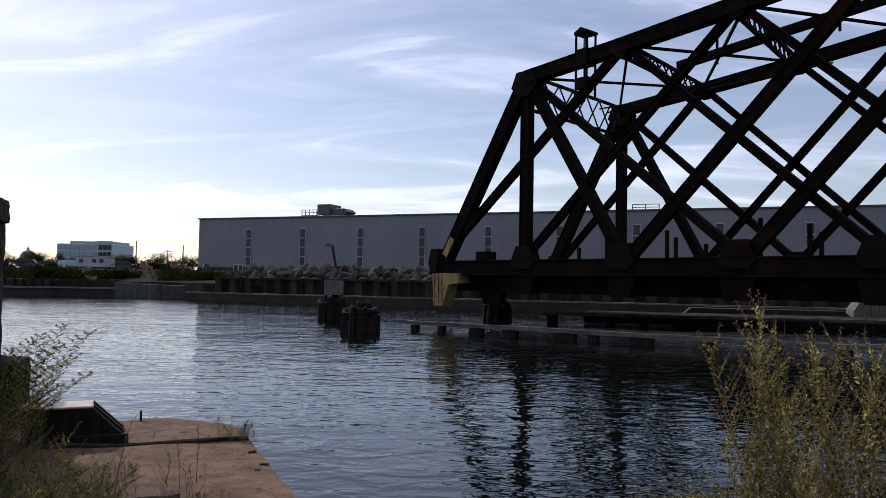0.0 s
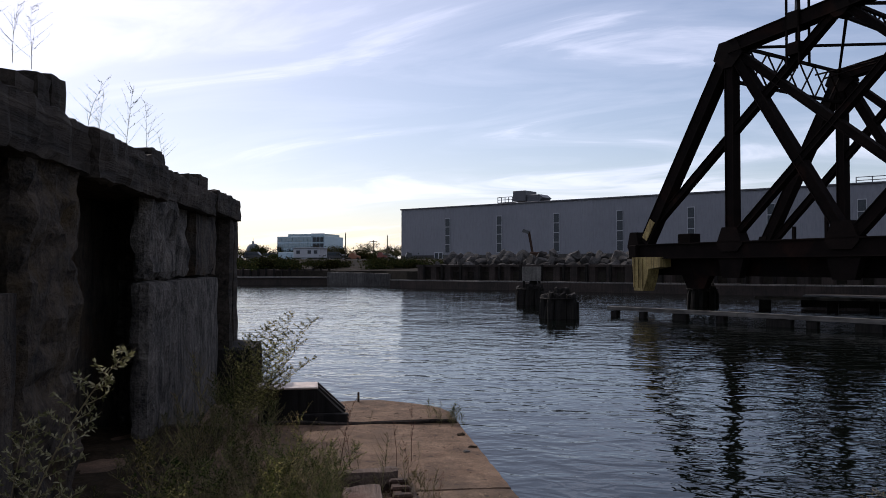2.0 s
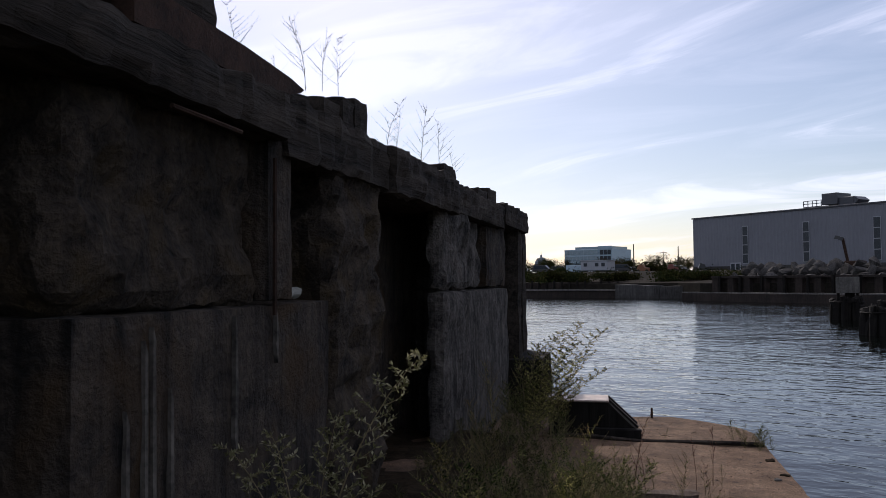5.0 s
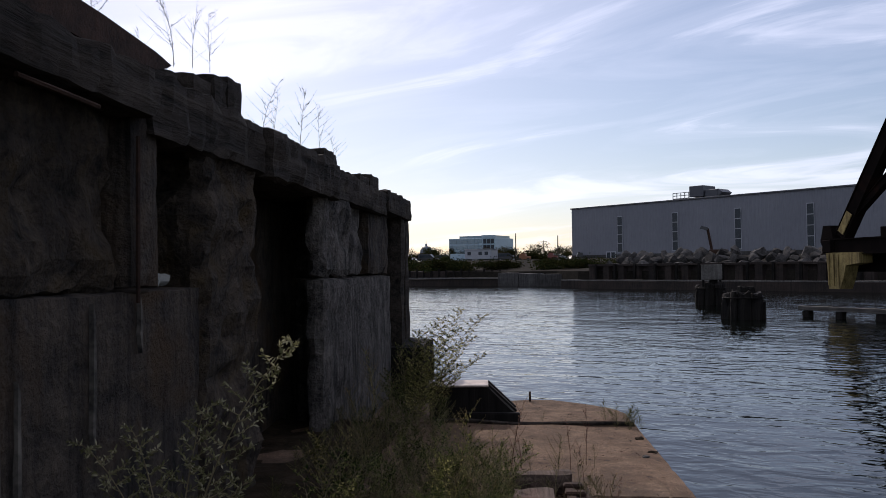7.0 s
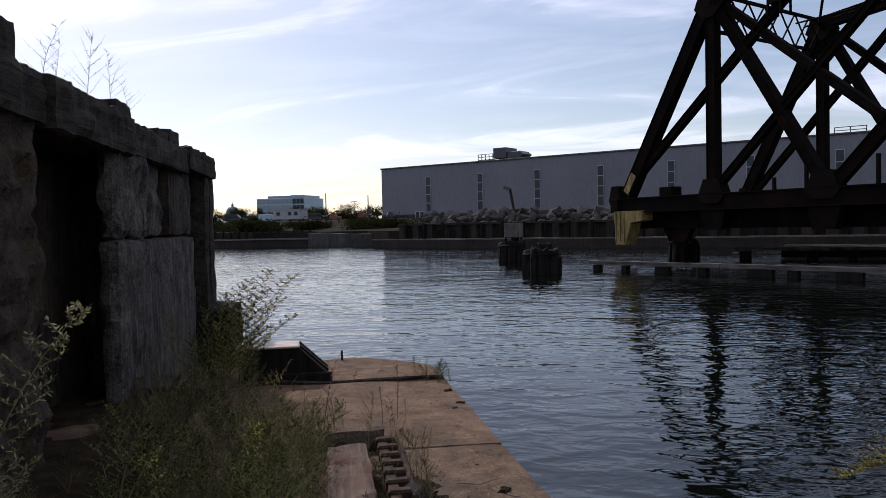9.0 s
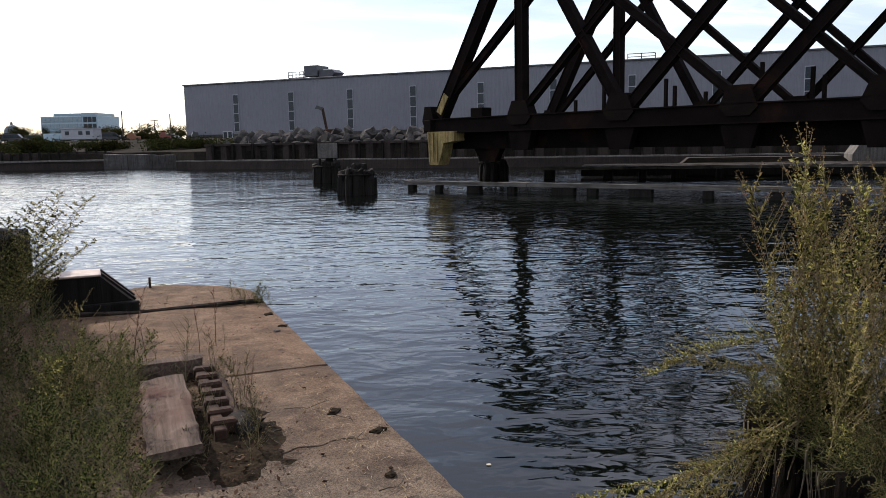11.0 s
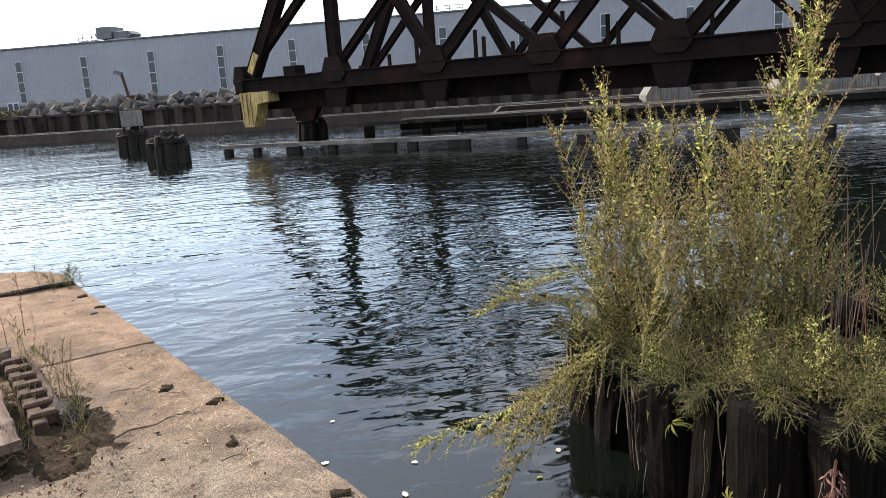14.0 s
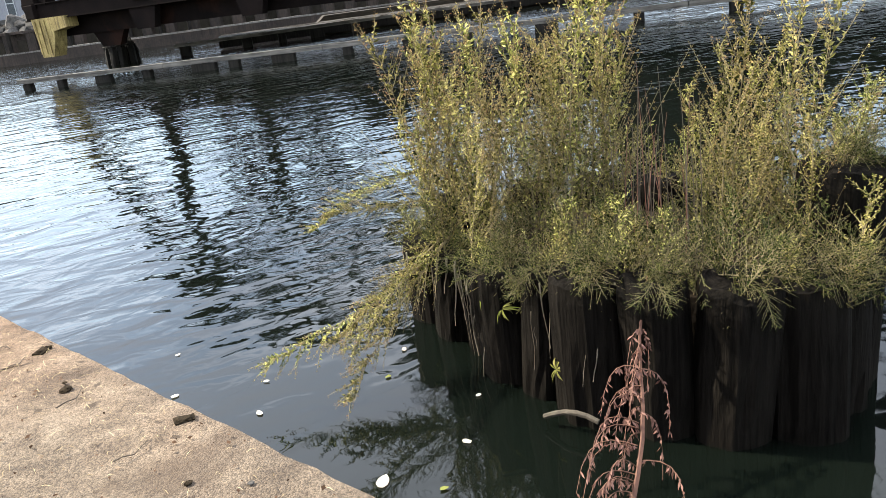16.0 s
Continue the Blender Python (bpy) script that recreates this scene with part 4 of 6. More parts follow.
for x0, x1, z1 in ((9, 19.6, 1.05), (19.7, 23, 1.9), (23.1, 29, 1.0), (29.1, 36, 2.0), (36.1, 62, 2.3)):
    bm = bmesh.new()
    prism(bm, [(x0, -1), (x1, -1), (x1, z1 * 0.6), (x1 - 0.5, z1), (x0 + 0.5, z1), (x0, z1 * 0.6)], "y", 6.0, 8.0)
    part("pier_block", bm, "pier" if z1 > 1.5 else "deckwood", pier)
# round pivot pier under the middle of the span
bm = bmesh.new()
tube(bm, [(0, 0, -1.5), (0, 0, 1.9), (0, 0, 2.0)], [5.2, 5.0, 4.7], 28)
solid("pivot_pier", bm, "pier", BRIDGE @ pose(48, WIDTH / 2, 0), "round concrete pivot pier carrying the swing bridge", "pier")


# ---- pile clusters out in the river ----


def far_dolphin(m, n, rad, h, label, group):
    d = thing("pile_cluster", m, label, "pile cluster", group)
    rng = random.Random(int(rad * 100))
    for i in range(n):
        a = math.tau * i / (n - 1)
        r = 0 if i == n - 1 else rad
        hh = h + rng.uniform(-0.6, 0.12)
        bm = bmesh.new()
        x, y = r * math.cos(a), r * math.sin(a)
        tube(bm, [(x, y, -1), (x, y, hh * 0.6), (x * 0.96, y * 0.96, hh - 0.05), (x * 0.95, y * 0.95, hh)], [0.26, 0.25, 0.23, 0.17], 9)
        for v in bm.verts:
            v.co += Vector((noise.noise(v.co * 3), noise.noise(v.co * 3 + Vector((5, 0, 0))), 0.9 * noise.noise(v.co * 4))) * 0.2
        part("timber_post", bm, "pile_far", d)
    bm = bmesh.new()
    tube(bm, [(rad * 1.28 * math.cos(k * 0.45), rad * 1.28 * math.sin(k * 0.45), h * 0.72) for k in range(15)], [0.035] * 15, 5)
    part("binding_cable", bm, "pile_far", d)
    return d


far_dolphin(pose(-6.6, 51.5, 0), 9, 0.72, 1.45, "dark cluster of wet timber piles in the river", "river pile clusters")
far_dolphin(pose(-3.6, 38.8, 0), 10, 0.72, 1.35, "dark cluster of cut timber piles in the river", "river pile clusters")
far_dolphin(pose(4.2, 52.5, 0), 9, 0.75, 1.5, "dark pile cluster below the bridge end", "river pile clusters")
sign = thing("pile_sign", pose(-6.6, 52.0, 1.3, 0, 0, 5), "pale grey sign box on the pile cluster", "sign box")
bm = bmesh.new()
box(bm, -0.62, 0.62, -0.2, 0.2, 0.25, 1.2, 0.02)
part("panel", bm, "pier", sign)
for sx in (-0.5, 0.5):
    bm = bmesh.new()
    box(bm, sx - 0.07, sx + 0.07, -0.08, 0.08, -0.5, 0.3)
    part("leg", bm, "pile_far", sign)

# ---- far quay ----
quay = thing("wall_quay", DOCK, "low concrete dock ledge with rusty sheet piling behind it", "quay wall", kind="structure")
part("dock_ledge", rough_box(0, 95, 0, 3.2, -1, 0.85, 2.2, 0.06, 201, 0.4), "sheet", quay)
part("ledge_kerb", rough_box(0, 95, 0.02, 0.35, 0.86, 0.98, 1.5, 0.04, 202, 0.6), "pier", quay, "pale ledge edge")
bm = bmesh.new()
x, k, line = 1.5, 0, []
while x < 95:
    line += [(x, 3.3), (x + 0.75, 3.3), (x + 1.0, 3.75), (x + 1.75, 3.75)]
    x += 2.0
line += [(95, 4.6), (1.5, 4.6)]
prism(bm, line, "z", 0.5, 2.45)
part("sheet_piling", bm, "sheet", quay, "rusty corrugated sheet piling")
part("piling_cap", rough_box(1.4, 95, 3.2, 4.7, 2.46, 2.68, 1.2, 0.04, 203, 0.7), "sheet", quay)
for k in range(16):
    bm = bmesh.new()
    box(bm, 2.5 + k * 2.6, 2.75 + k * 2.6, 3.0, 3.28, 0.85, 2.7, 0.02)
    part("fender_pile", bm, "pile_far", quay)
left = thing("wall_quay_left", pose(0, 0, 0), "long dark timber-faced quay wall with a rail of posts", "quay wall", kind="structure")
part("quay_face", rough_box(-210, -38.7, 96.6, 100.5, -1, 0.95, 4, 0.08, 204, 0.3), "sheet", left)
part("quay_top", rough_box(-210, -38.7, 96.4, 96.9, 0.96, 1.15, 3, 0.05, 205, 0.5), "pier", left)
part("upper_wall", rough_box(-210, -38.7, 98.6, 99.2, 1.0, 2.05, 3, 0.07, 206, 0.5), "sheet", left)
for k in range(34):
    bm = bmesh.new()
    box(bm, -39.5 - k * 1.15, -39.28 - k * 1.15, 98.3, 98.55, 0.9, 2.1 + 0.1 * (k % 3))
    part("post", bm, "pile_far", left)
mid = thing("wall_quay_middle", pose(0, 0, 0), "pale stained concrete retaining wall", "quay wall", kind="structure")
for k in range(4):
    part("wall_block", rough_box(-38.6 + k * 2.9, -35.74 + k * 2.9, 95.6, 98.5, -1, 1.75 - 0.1 * k, 0.7, 0.05, 210 + k, 0.8, 0.03), "quay", mid)

# ---- long grey hall ----
hall = thing("warehouse", HALL, "long flat-roofed warehouse clad in grey metal with slit windows", "warehouse")
HL, HT = 175.0, 13.62


def cladding():
    bm = bmesh.new()
    line = [(0, 60), (0, 0)]
    x = 0.0
    while x < HL:
        line += [(x + 0.02, 0.0), (x + 0.28, 0.0), (x + 0.34, 0.02), (x + 0.62, 0.02)]
        x += 0.66
    line += [(HL + 0.7, 0.0), (HL + 0.7, 60)]
    prism(bm, line[1:], "z", 1.5, HT)
    return bm


part("wall", cladding(), "facade", hall)
bm = bmesh.new()
box(bm, -0.2, HL + 0.9, -0.2, 60, HT, HT + 0.25, 0.03)
part("roof_edge", bm, "trim", hall)
bm = bmesh.new()
box(bm, -0.1, HL + 0.8, -0.1, 0.05, 1.5, 4.6, 0.02)
part("plinth", bm, "quay", hall)
for z in (7.4, 10.6):
    bm = bmesh.new()
    box(bm, 0, HL, -0.02, 0.0, z, z + 0.06)
    part("panel_joint", bm, "facade", hall)
for k in range(14):
    x = 11.6 + k * 11.75
    w = part("window", box(bmesh.new(), x - 0.6, x + 0.6, -0.09, -0.03, 4.95, 11.65), "sill_white", hall, "pale-framed slit window")
    for j in range(4):
        part("pane", box(bmesh.new(), x - 0.5, x + 0.5, -0.12, -0.095, 5.06 + j * 1.65, 6.58 + j * 1.65), "glass", w)
d = part("door", box(bmesh.new(), 8.4, 10.6, -0.14, -0.1, 3.1, 5.2), "sill_white", hall)
for j in range(2):
    part("pane", box(bmesh.new(), 8.6 + j * 1.05, 9.35 + j * 1.05, -0.18, -0.145, 3.3, 5.0), "glass", d)
for x, w, h in ((35, 5, 0.35), (49, 3, 0.4), (66, 2.2, 0.4), (96, 2.5, 0.6), (58, 1.5, 0.5), (111, 4, 0.4)):
    part("roof_hatch", box(bmesh.new(), x, x + w, 6, 9, HT + 0.25, HT + 0.25 + h, 0.05), "trim", hall)
unit = thing("rooftop_unit", HALL @ pose(24, 3.0, HT + 0.25), "dark rooftop air-handling unit with a railed platform", "rooftop unit")
part("housing", box(bmesh.new(), 0.3, 3.0, 0, 4, 0.5, 2.4, 0.05), "trim", unit)
part("duct", box(bmesh.new(), 3.0, 5.6, 0.4, 3.6, 0.2, 1.6, 0.1), "trim", unit)
bm = bmesh.new()
prism(bm, [(5.6, 1.6), (6.4, 1.0), (5.6, 0.3)], "y", 0.4, 3.6)
part("hood", bm, "trim", unit)
part("platform", box(bmesh.new(), -3, 0.3, 0, 4, 0.2, 0.45), "trim", unit)
bm = bmesh.new()
for x in np.linspace(-3, 0.2, 5):
    box(bm, x - 0.05, x + 0.05, 0, 0.1, 0.4, 1.4)
for z in (0.9, 1.4):
    box(bm, -3, 0.3, 0, 0.1, z - 0.05, z + 0.05)
part("railing", bm, "trim", unit)
bm = bmesh.new()
for x in (0, 2, 4):
    box(bm, x - 0.06, x + 0.06, 0, 0.1, 0, 1.0)
box(bm, 0, 4, 0, 0.1, 0.5, 0.6)
box(bm, 0, 4, 0, 0.1, 0.95, 1.05)
solid("roof_railing", bm, "trim", HALL @ pose(81, 2.5, HT + 0.25), "thin metal railing on the warehouse roof", "railing")

# ---- distant buildings ----
off = thing("office_building", pose(-143, 300, YARD, 0, 0, -4) @ Matrix.Diagonal((0.8, 1, 0.87, 1)), "blue glass office building with white floor bands", "office building")
part("body", box(bmesh.new(), 0, 27, 0, 18, 0, 12.6, 0.05), "office", off)
part("roof_screen", box(bmesh.new(), 5, 26, 2, 16, 12.6, 13.8), "blueglass", off)
part("roof_sign_frame", box(bmesh.new(), 19.5, 27, -0.2, 0.2, 12.6, 13.9), "office", off)
for f in range(4):
    for b in range(9):
        part("window", box(bmesh.new(), 0.5 + b * 2.15, 2.45 + b * 2.15, -0.12, 0.02, 1.4 + f * 2.9, 3.5 + f * 2.9), "blueglass", off)
    for b in range(3):
        part("window", box(bmesh.new(), 20.4 + b * 2.15, 22.2 + b * 2.15, -0.14, 0.02, 1.2 + f * 2.9, 3.4 + f * 2.9), "glass", off)
dome = thing("domed_church", pose(-218, 425, YARD) @ Matrix.Scale(0.92, 4), "far domed church with a lantern on top", "church")
bm = bmesh.new()
tube(bm, [(0, 0, 0), (0, 0, 8.6)], [4.2, 4.2], 16)
part("drum", bm, "quay", dome)
bm = bmesh.new()
tube(bm, [(0, 0, 8.6 + 4.6 * math.sin(a)) for a in np.linspace(0, 1.45, 8)], [4.3 * math.cos(a) for a in np.linspace(0, 1.45, 8)], 18)
part("dome", bm, "copper", dome)
bm = bmesh.new()
tube(bm, [(0, 0, 13), (0, 0, 14.6), (0, 0, 14.7), (0, 0, 17.2)], [0.8, 0.7, 0.2, 0.05], 8)
part("lantern", bm, "copper", dome)
part("nave", box(bmesh.new(), -3, 20, -4, 8, 0, 6.8, 0.1), "quay", dome)

# ---- trees ----


def tree_meshes(seed, h, mat):
    rng = random.Random(seed)
    bm = bmesh.new()
    tube(bm, [(0, 0, -0.3), (0.1, 0, h * 0.25), (0, 0.1, h * 0.5), (0.1, 0, h * 0.8)], [h * 0.035, h * 0.027, h * 0.018, h * 0.005], 7)
    tips = []
    for i in range(9):
        a, z0 = rng.uniform(0, math.tau), h * rng.uniform(0.22, 0.6)
        ln = h * rng.uniform(0.22, 0.4)
        e = Vector((math.cos(a) * ln, math.sin(a) * ln, z0 + ln * rng.uniform(0.4, 1.0)))
        tube(bm, [(0, 0, z0), tuple(Vector((0, 0, z0)).lerp(e, 0.5) + Vector((0, 0, h * 0.03))), tuple(e)], [h * 0.012, h * 0.008, h * 0.003], 5)
        tips.append(e)
    tips.append(Vector((0, 0, h * 0.85)))
    bmesh.ops.recalc_face_normals(bm, faces=bm.faces[:])
    tr = bpy.data.meshes.new("trunk")
    bm.to_mesh(tr)
    bm.free()
    tr.materials.append(M["bark"])
    verts, faces = [], []
    for e in tips:
        for _ in range(95):
            c = e + Vector((rng.gauss(0, 1), rng.gauss(0, 1), rng.gauss(0, 0.75))) * h * 0.105
            leaf_quad(verts, faces, c, Vector((rng.gauss(0, 1), rng.gauss(0, 1), rng.gauss(0, 1))), rng, h * 0.045, h * 0.04)
    return tr, mesh_from("crown", verts, faces, mat)


def leaf_quad(verts, faces, p, d, rng, ln, wd):
    d = d.normalized()
    s = d.cross(Vector((rng.gauss(0, 1), rng.gauss(0, 1), rng.gauss(0, 1))))
    if s.length < 1e-4:
        s = Vector((1, 0, 0))
    s.normalize()
    n = d.cross(s)
    k = len(verts)
    verts += [tuple(p), tuple(p + d * ln * 0.5 + s * wd * 0.5 + n * wd * 0.15), tuple(p + d * ln), tuple(p + d * ln * 0.5 - s * wd * 0.5 + n * wd * 0.15)]
    faces.append((k, k + 1, k + 2, k + 3))


TREES = [tree_meshes(11 + i, 8.0, "crown_yellow" if i == 3 else "crown") for i in range(4)]
rng = random.Random(3)
spots = [(-128, 250, 3, 0.8), (-108, 255, 3, 1.0), (-101, 262, 0, 1.0), (-94, 250, 1, 0.7), (-86, 250, 2, 1.1), (-80, 262, 0, 0.85), (-70, 255, 1, 0.8), (-150, 240, 2, 1.0), (-160, 245, 0, 1.1), (-142, 230, 1, 0.7), (-173, 250, 3, 0.9), (-113, 235, 0, 0.6), (-90, 275, 3, 0.9), (-75, 240, 2, 0.6), (-182, 236, 1, 1.1), (-133, 262, 2, 1.1), (-121, 228, 1, 0.55), (-64, 248, 0, 0.75), (-98, 240, 2, 0.6), (-168, 228, 0, 0.8)]
for k in range(64):
    spots.append((-185 + k * 2.1 + rng.uniform(-1.2, 1.2), rng.uniform(205, 245), (0, 1, 2, 0, 1, 2, 3)[k % 7], rng.uniform(0.5, 0.85)))
for x, y, v, s in spots:
    s *= 0.78
    t = thing("tree", pose(x, y, YARD, 0, 0, rng.uniform(0, 360)) @ Matrix.Scale(s, 4), "broad autumn-yellow tree beyond the river yard" if v == 3 else "dark green broadleaf tree beyond the river yard", "tree", "far trees")
    part("trunk", TREES[v][0], "bark", t)
    part("crown", TREES[v][1], "crown", t)
# low scrub along the left yard
SCRUB = []
for i in range(3):
    r2 = random.Random(40 + i)
    verts, faces = [], []
    for _ in range(520):
        c = Vector((r2.gauss(0, 1.5), r2.gauss(0, 0.7), abs(r2.gauss(0, 0.75))))
        leaf_quad(verts, faces, c, Vector((r2.gauss(0, 1), r2.gauss(0, 1), r2.gauss(0.4, 1))), r2, 0.42, 0.34)
    SCRUB.append(mesh_from("shrub", verts, faces, "crown"))
for k in range(88):
    ob = part("shrub", SCRUB[k % 3], "crown", None)
    ob.matrix_world = pose(-128 + k * 0.93 + rng.uniform(-0.6, 0.6), rng.uniform(100.5, 108), 1.75 + 0.25 * (k % 2), 0, 0, rng.uniform(0, 360)) @ Matrix.Scale(rng.uniform(0.3, 0.65), 4)
    tagged(ob, "low dark green shrub on the bank slope", "shrub", "yard shrubs")
for k in range(46):
    ob = part("shrub", SCRUB[k % 3], "crown", None)
    ob.matrix_world = pose(-100 + k * 1.75 + rng.uniform(-0.8, 0.8), rng.uniform(103, 120), 2.0 + 0.2 * (k % 3), 0, 0, rng.uniform(0, 360)) @ Matrix.Scale(rng.uniform(0.45, 0.8), 4)
    tagged(ob, "low dark green shrub on the bank slope", "shrub", "yard shrubs")
for k in range(80):
    ob = part("shrub", SCRUB[k % 3], "crown", None)
    ob.matrix_world = pose(-66 + k * 0.5 + rng.uniform(-0.6, 0.6), rng.uniform(100.5, 116), 1.9 + 0.3 * (k % 3), 0, 0, rng.uniform(0, 360)) @ Matrix.Scale(rng.uniform(0.4, 0.75), 4)
    tagged(ob, "low dark green shrub on the bank slope", "shrub", "yard shrubs")
for k in range(30):
    x = -110 + k * 2.6 + rng.uniform(-1, 1)
    ob = part("shrub", SCRUB[k % 3], "crown", None)
    ob.matrix_world = pose(x * 1.25, rng.uniform(130, 190), YARD - 0.1, 0, 0, rng.uniform(0, 360)) @ Matrix.Scale(rng.uniform(0.7, 1.25), 4)
    tagged(ob, "low dark green shrub at the yard's edge", "shrub", "yard shrubs")

# ---- poles ----
for x, y, h, arm in ((-56.5, 150, 5.6, 0), (-64, 190, 5.4, 1), (-47.3, 149, 4.9, 0)):
    p = thing("utility_pole", pose(x, y, YARD), "thin dark utility pole in the yard", "pole", "yard poles")
    bm = bmesh.new()
    tube(bm, [(0, 0, 0), (0, 0, h)], [0.13, 0.09], 7)
    part("shaft", bm, "bark", p)
    if arm:
        part("crossarm", box(bmesh.new(), -0.9, 0.9, -0.06, 0.06, h - 0.4, h - 0.25), "bark", p)


# ---- vehicles ----


def car(mat, tall):
    c = thing("car", pose(0, 0, 0), "parked car", "car", "cars in the yard")
    bm = bmesh.new()
    h = 1.75 if tall else 1.42
    prism(bm, [(-2.3, 0.35), (2.25, 0.35), (2.3, 0.75), (1.2, 0.95), (0.5, h), (-1.5 if not tall else -2.0, h), (-2.2, 0.98), (-2.32, 0.7)], "y", -0.88, 0.88)
    bmesh.ops.bevel(bm, geom=bm.edges[:], offset=0.07, segments=2, affect="EDGES")
    part("body", bm, mat, c)
    for sy in (-0.9, 0.875):  # windows and wheels, side by side
        bm = bmesh.new()
        prism(bm, [(1.0, 0.98), (0.42, h - 0.12), (-1.4 if not tall else -1.85, h - 0.12), (-1.9, 1.0)], "y", sy, sy + 0.025)
        part("window", bm, "glass", c)
        for x in (-1.45, 1.45):
            bm = bmesh.new()
            tube(bm, [(x, sy - 0.06, 0.34), (x, sy + 0.09, 0.34)], [0.34, 0.34], 12)
            wh = part("wheel", bm, "rubber", c)
            bm = bmesh.new()
            tube(bm, [(x, sy - 0.075, 0.34), (x, sy + 0.105, 0.34)], [0.19, 0.19], 10)
            part("rim", bm, "silver_paint", wh)
    return c


CARS = {}
for mat, tall, name in (("white_paint", 1, "white parked sport utility vehicle in the yard"), ("white_paint", 0, "white parked car in the gravel yard"), ("silver_paint", 0, "silver parked car in the gravel yard"), ("red_paint", 0, "red parked car in the gravel yard"), ("black_paint", 1, "black parked car in the gravel yard")):
    CARS[(mat, tall)] = (car(mat, tall), name)
ck = list(CARS)
for i, (x, y, a, k) in enumerate(((-27.2, 112, -15, 0), (-21.5, 108, -18, 1), (-33, 118, 5, 4), (-37, 116, 8, 2), (-41.5, 121, 0, 3), (-44, 113, 20, 4), (-35, 128, -10, 3), (-52, 116, 10, 2), (-30.5, 126, 0, 2), (-58, 120, 5, 4), (-62, 114, 0, 0), (-55.5, 109, 12, 4), (-47, 126, 0, 1))):
    ob, lab = CARS[ck[k]]
    m = pose(x * 1.36, y * 1.36, YARD, 0, 0, a)
    if "placed" not in ob:
        ob["placed"] = 1
        ob.matrix_world = m
        o2 = ob
    else:
        o2 = copy_thing(ob, m)
    tagged(o2, lab)
trailer = thing("site_trailer", pose(-62.5, 138, YARD - 0.1, 0, 0, -3) @ Matrix.Scale(1.3, 4), "white site trailer with dark windows on the quay", "trailer")
part("body", box(bmesh.new(), 0, 4.3, 0, 2.4, 0.35, 1.75, 0.06), "sill_white", trailer)
part("roof", box(bmesh.new(), -0.1, 4.4, -0.1, 2.5, 1.76, 1.86), "sill_white", trailer)
for x in (0.5, 2.3, 3.3):
    part("window", box(bmesh.new(), x, x + 0.55, -0.04, -0.005, 0.95, 1.45), "glass", trailer)
for x in (0.8, 3.5):
    bm = bmesh.new()
    tube(bm, [(x, 0.1, 0.3), (x, 0.35, 0.3)], [0.32, 0.32], 12)
    part("wheel", bm, "rubber", trailer)
part("annex", box(bmesh.new(), -2.6, -0.05, 0.3, 2.2, 0.2, 1.2, 0.05), "office", trailer)
for i, (x, y, w, mat) in enumerate(((-39.5, 106, 2.4, "orange_paint"), (-34.5, 104, 2.0, "red_paint"), (-31.5, 108, 2.2, "black_paint"))):
    m = thing("yard_machine", pose(x * 1.36, y * 1.36, YARD, 0, 0, 13 * i) @ Matrix.Scale(0.9, 4), {"orange_paint": "orange site machine standing in the yard", "red_paint": "red site machine standing in the yard", "black_paint": "dark skip container standing in the yard"}[mat], "machine", "yard machines")
    bm = bmesh.new()
    prism(bm, [(0, 0.3), (w, 0.3), (w, 0.9), (w * 0.6, 1.0), (w * 0.55, 1.55), (w * 0.15, 1.55), (0, 0.95)], "y", 0, 1.2)
    part("body", bm, mat, m)
    for x2 in (0.3, w - 0.3):
        bm = bmesh.new()
        tube(bm, [(x2, -0.05, 0.3), (x2, 0.2, 0.3)], [0.3, 0.3], 10)
        part("wheel", bm, "rubber", m)

# ---- rubble on the far bank, boom of a digger ----
ROCKS = []
for i in range(7):
    bm = bmesh.new()
    bmesh.ops.create_icosphere(bm, subdivisions=2, radius=1.0)
    q = Vector((i * 5.1, 2.0, 0.3))
    for v in bm.verts:
        c = v.co.copy()
        v.co *= 1 + 0.42 * noise.noise(c * 1.1 + q) + 0.12 * noise.noise(c * 3.1 + q)
        for ax in range(3):
            v.co[ax] = max(-0.72, min(0.72, v.co[ax]))
        v.co.z *= 0.75
    me = bpy.data.meshes.new("boulder")
    bm.to_mesh(me)
    bm.free()
    me.materials.append(M["rock"])
    ROCKS.append(me)
rng = random.Random(9)
for k in range(150):
    row = k % 3
    x = 2.5 + (k // 3) * 1.2 + rng.uniform(-0.5, 0.5)
    ob = part("boulder", ROCKS[k % 7], "rock", None)
    ob.matrix_world = DOCK @ pose(x, 6.5 + row * 1.6 + rng.uniform(-0.4, 0.4), 1.9 + (0.45, 1.1, 1.6)[row], rng.uniform(-60, 60), rng.uniform(-60, 60), rng.uniform(0, 360)) @ Matrix.Diagonal((rng.uniform(0.5, 1.35), rng.uniform(0.4, 0.9), rng.uniform(0.4, 1.25), 1))
    tagged(ob, "broken grey boulder in the rubble heap behind the piling", "boulder", "rubble heap boulders")
bm = bmesh.new()
box(bm, 1.8, 68, 6.4, 11.5, 1.8, 2.7, 0.3)
for v in bm.verts:
    v.co.z = v.co.z if v.co.z < 2.2 else 2.7
solid("rubble_bank", bm, "ground", DOCK, "bank of gravel under the rubble heap", "bank", kind="structure")
dig = thing("digger_boom", DOCK @ pose(6.4, 21.5, 2.7, 0, 0, 20), "raised rusty-brown digger boom above the rubble", "digger")
bm = bmesh.new()
beam(bm, (0.6, 0, 1.0), (0.0, 0, 4.4), 0.3, 0.32, (0, 1, 0))
part("boom", bm, "rust", dig)
bm = bmesh.new()
prism(bm, [(-0.1, 4.1), (0.2, 4.5), (-0.7, 4.8), (-0.95, 4.35), (-0.5, 4.3)], "y", -0.3, 0.3)
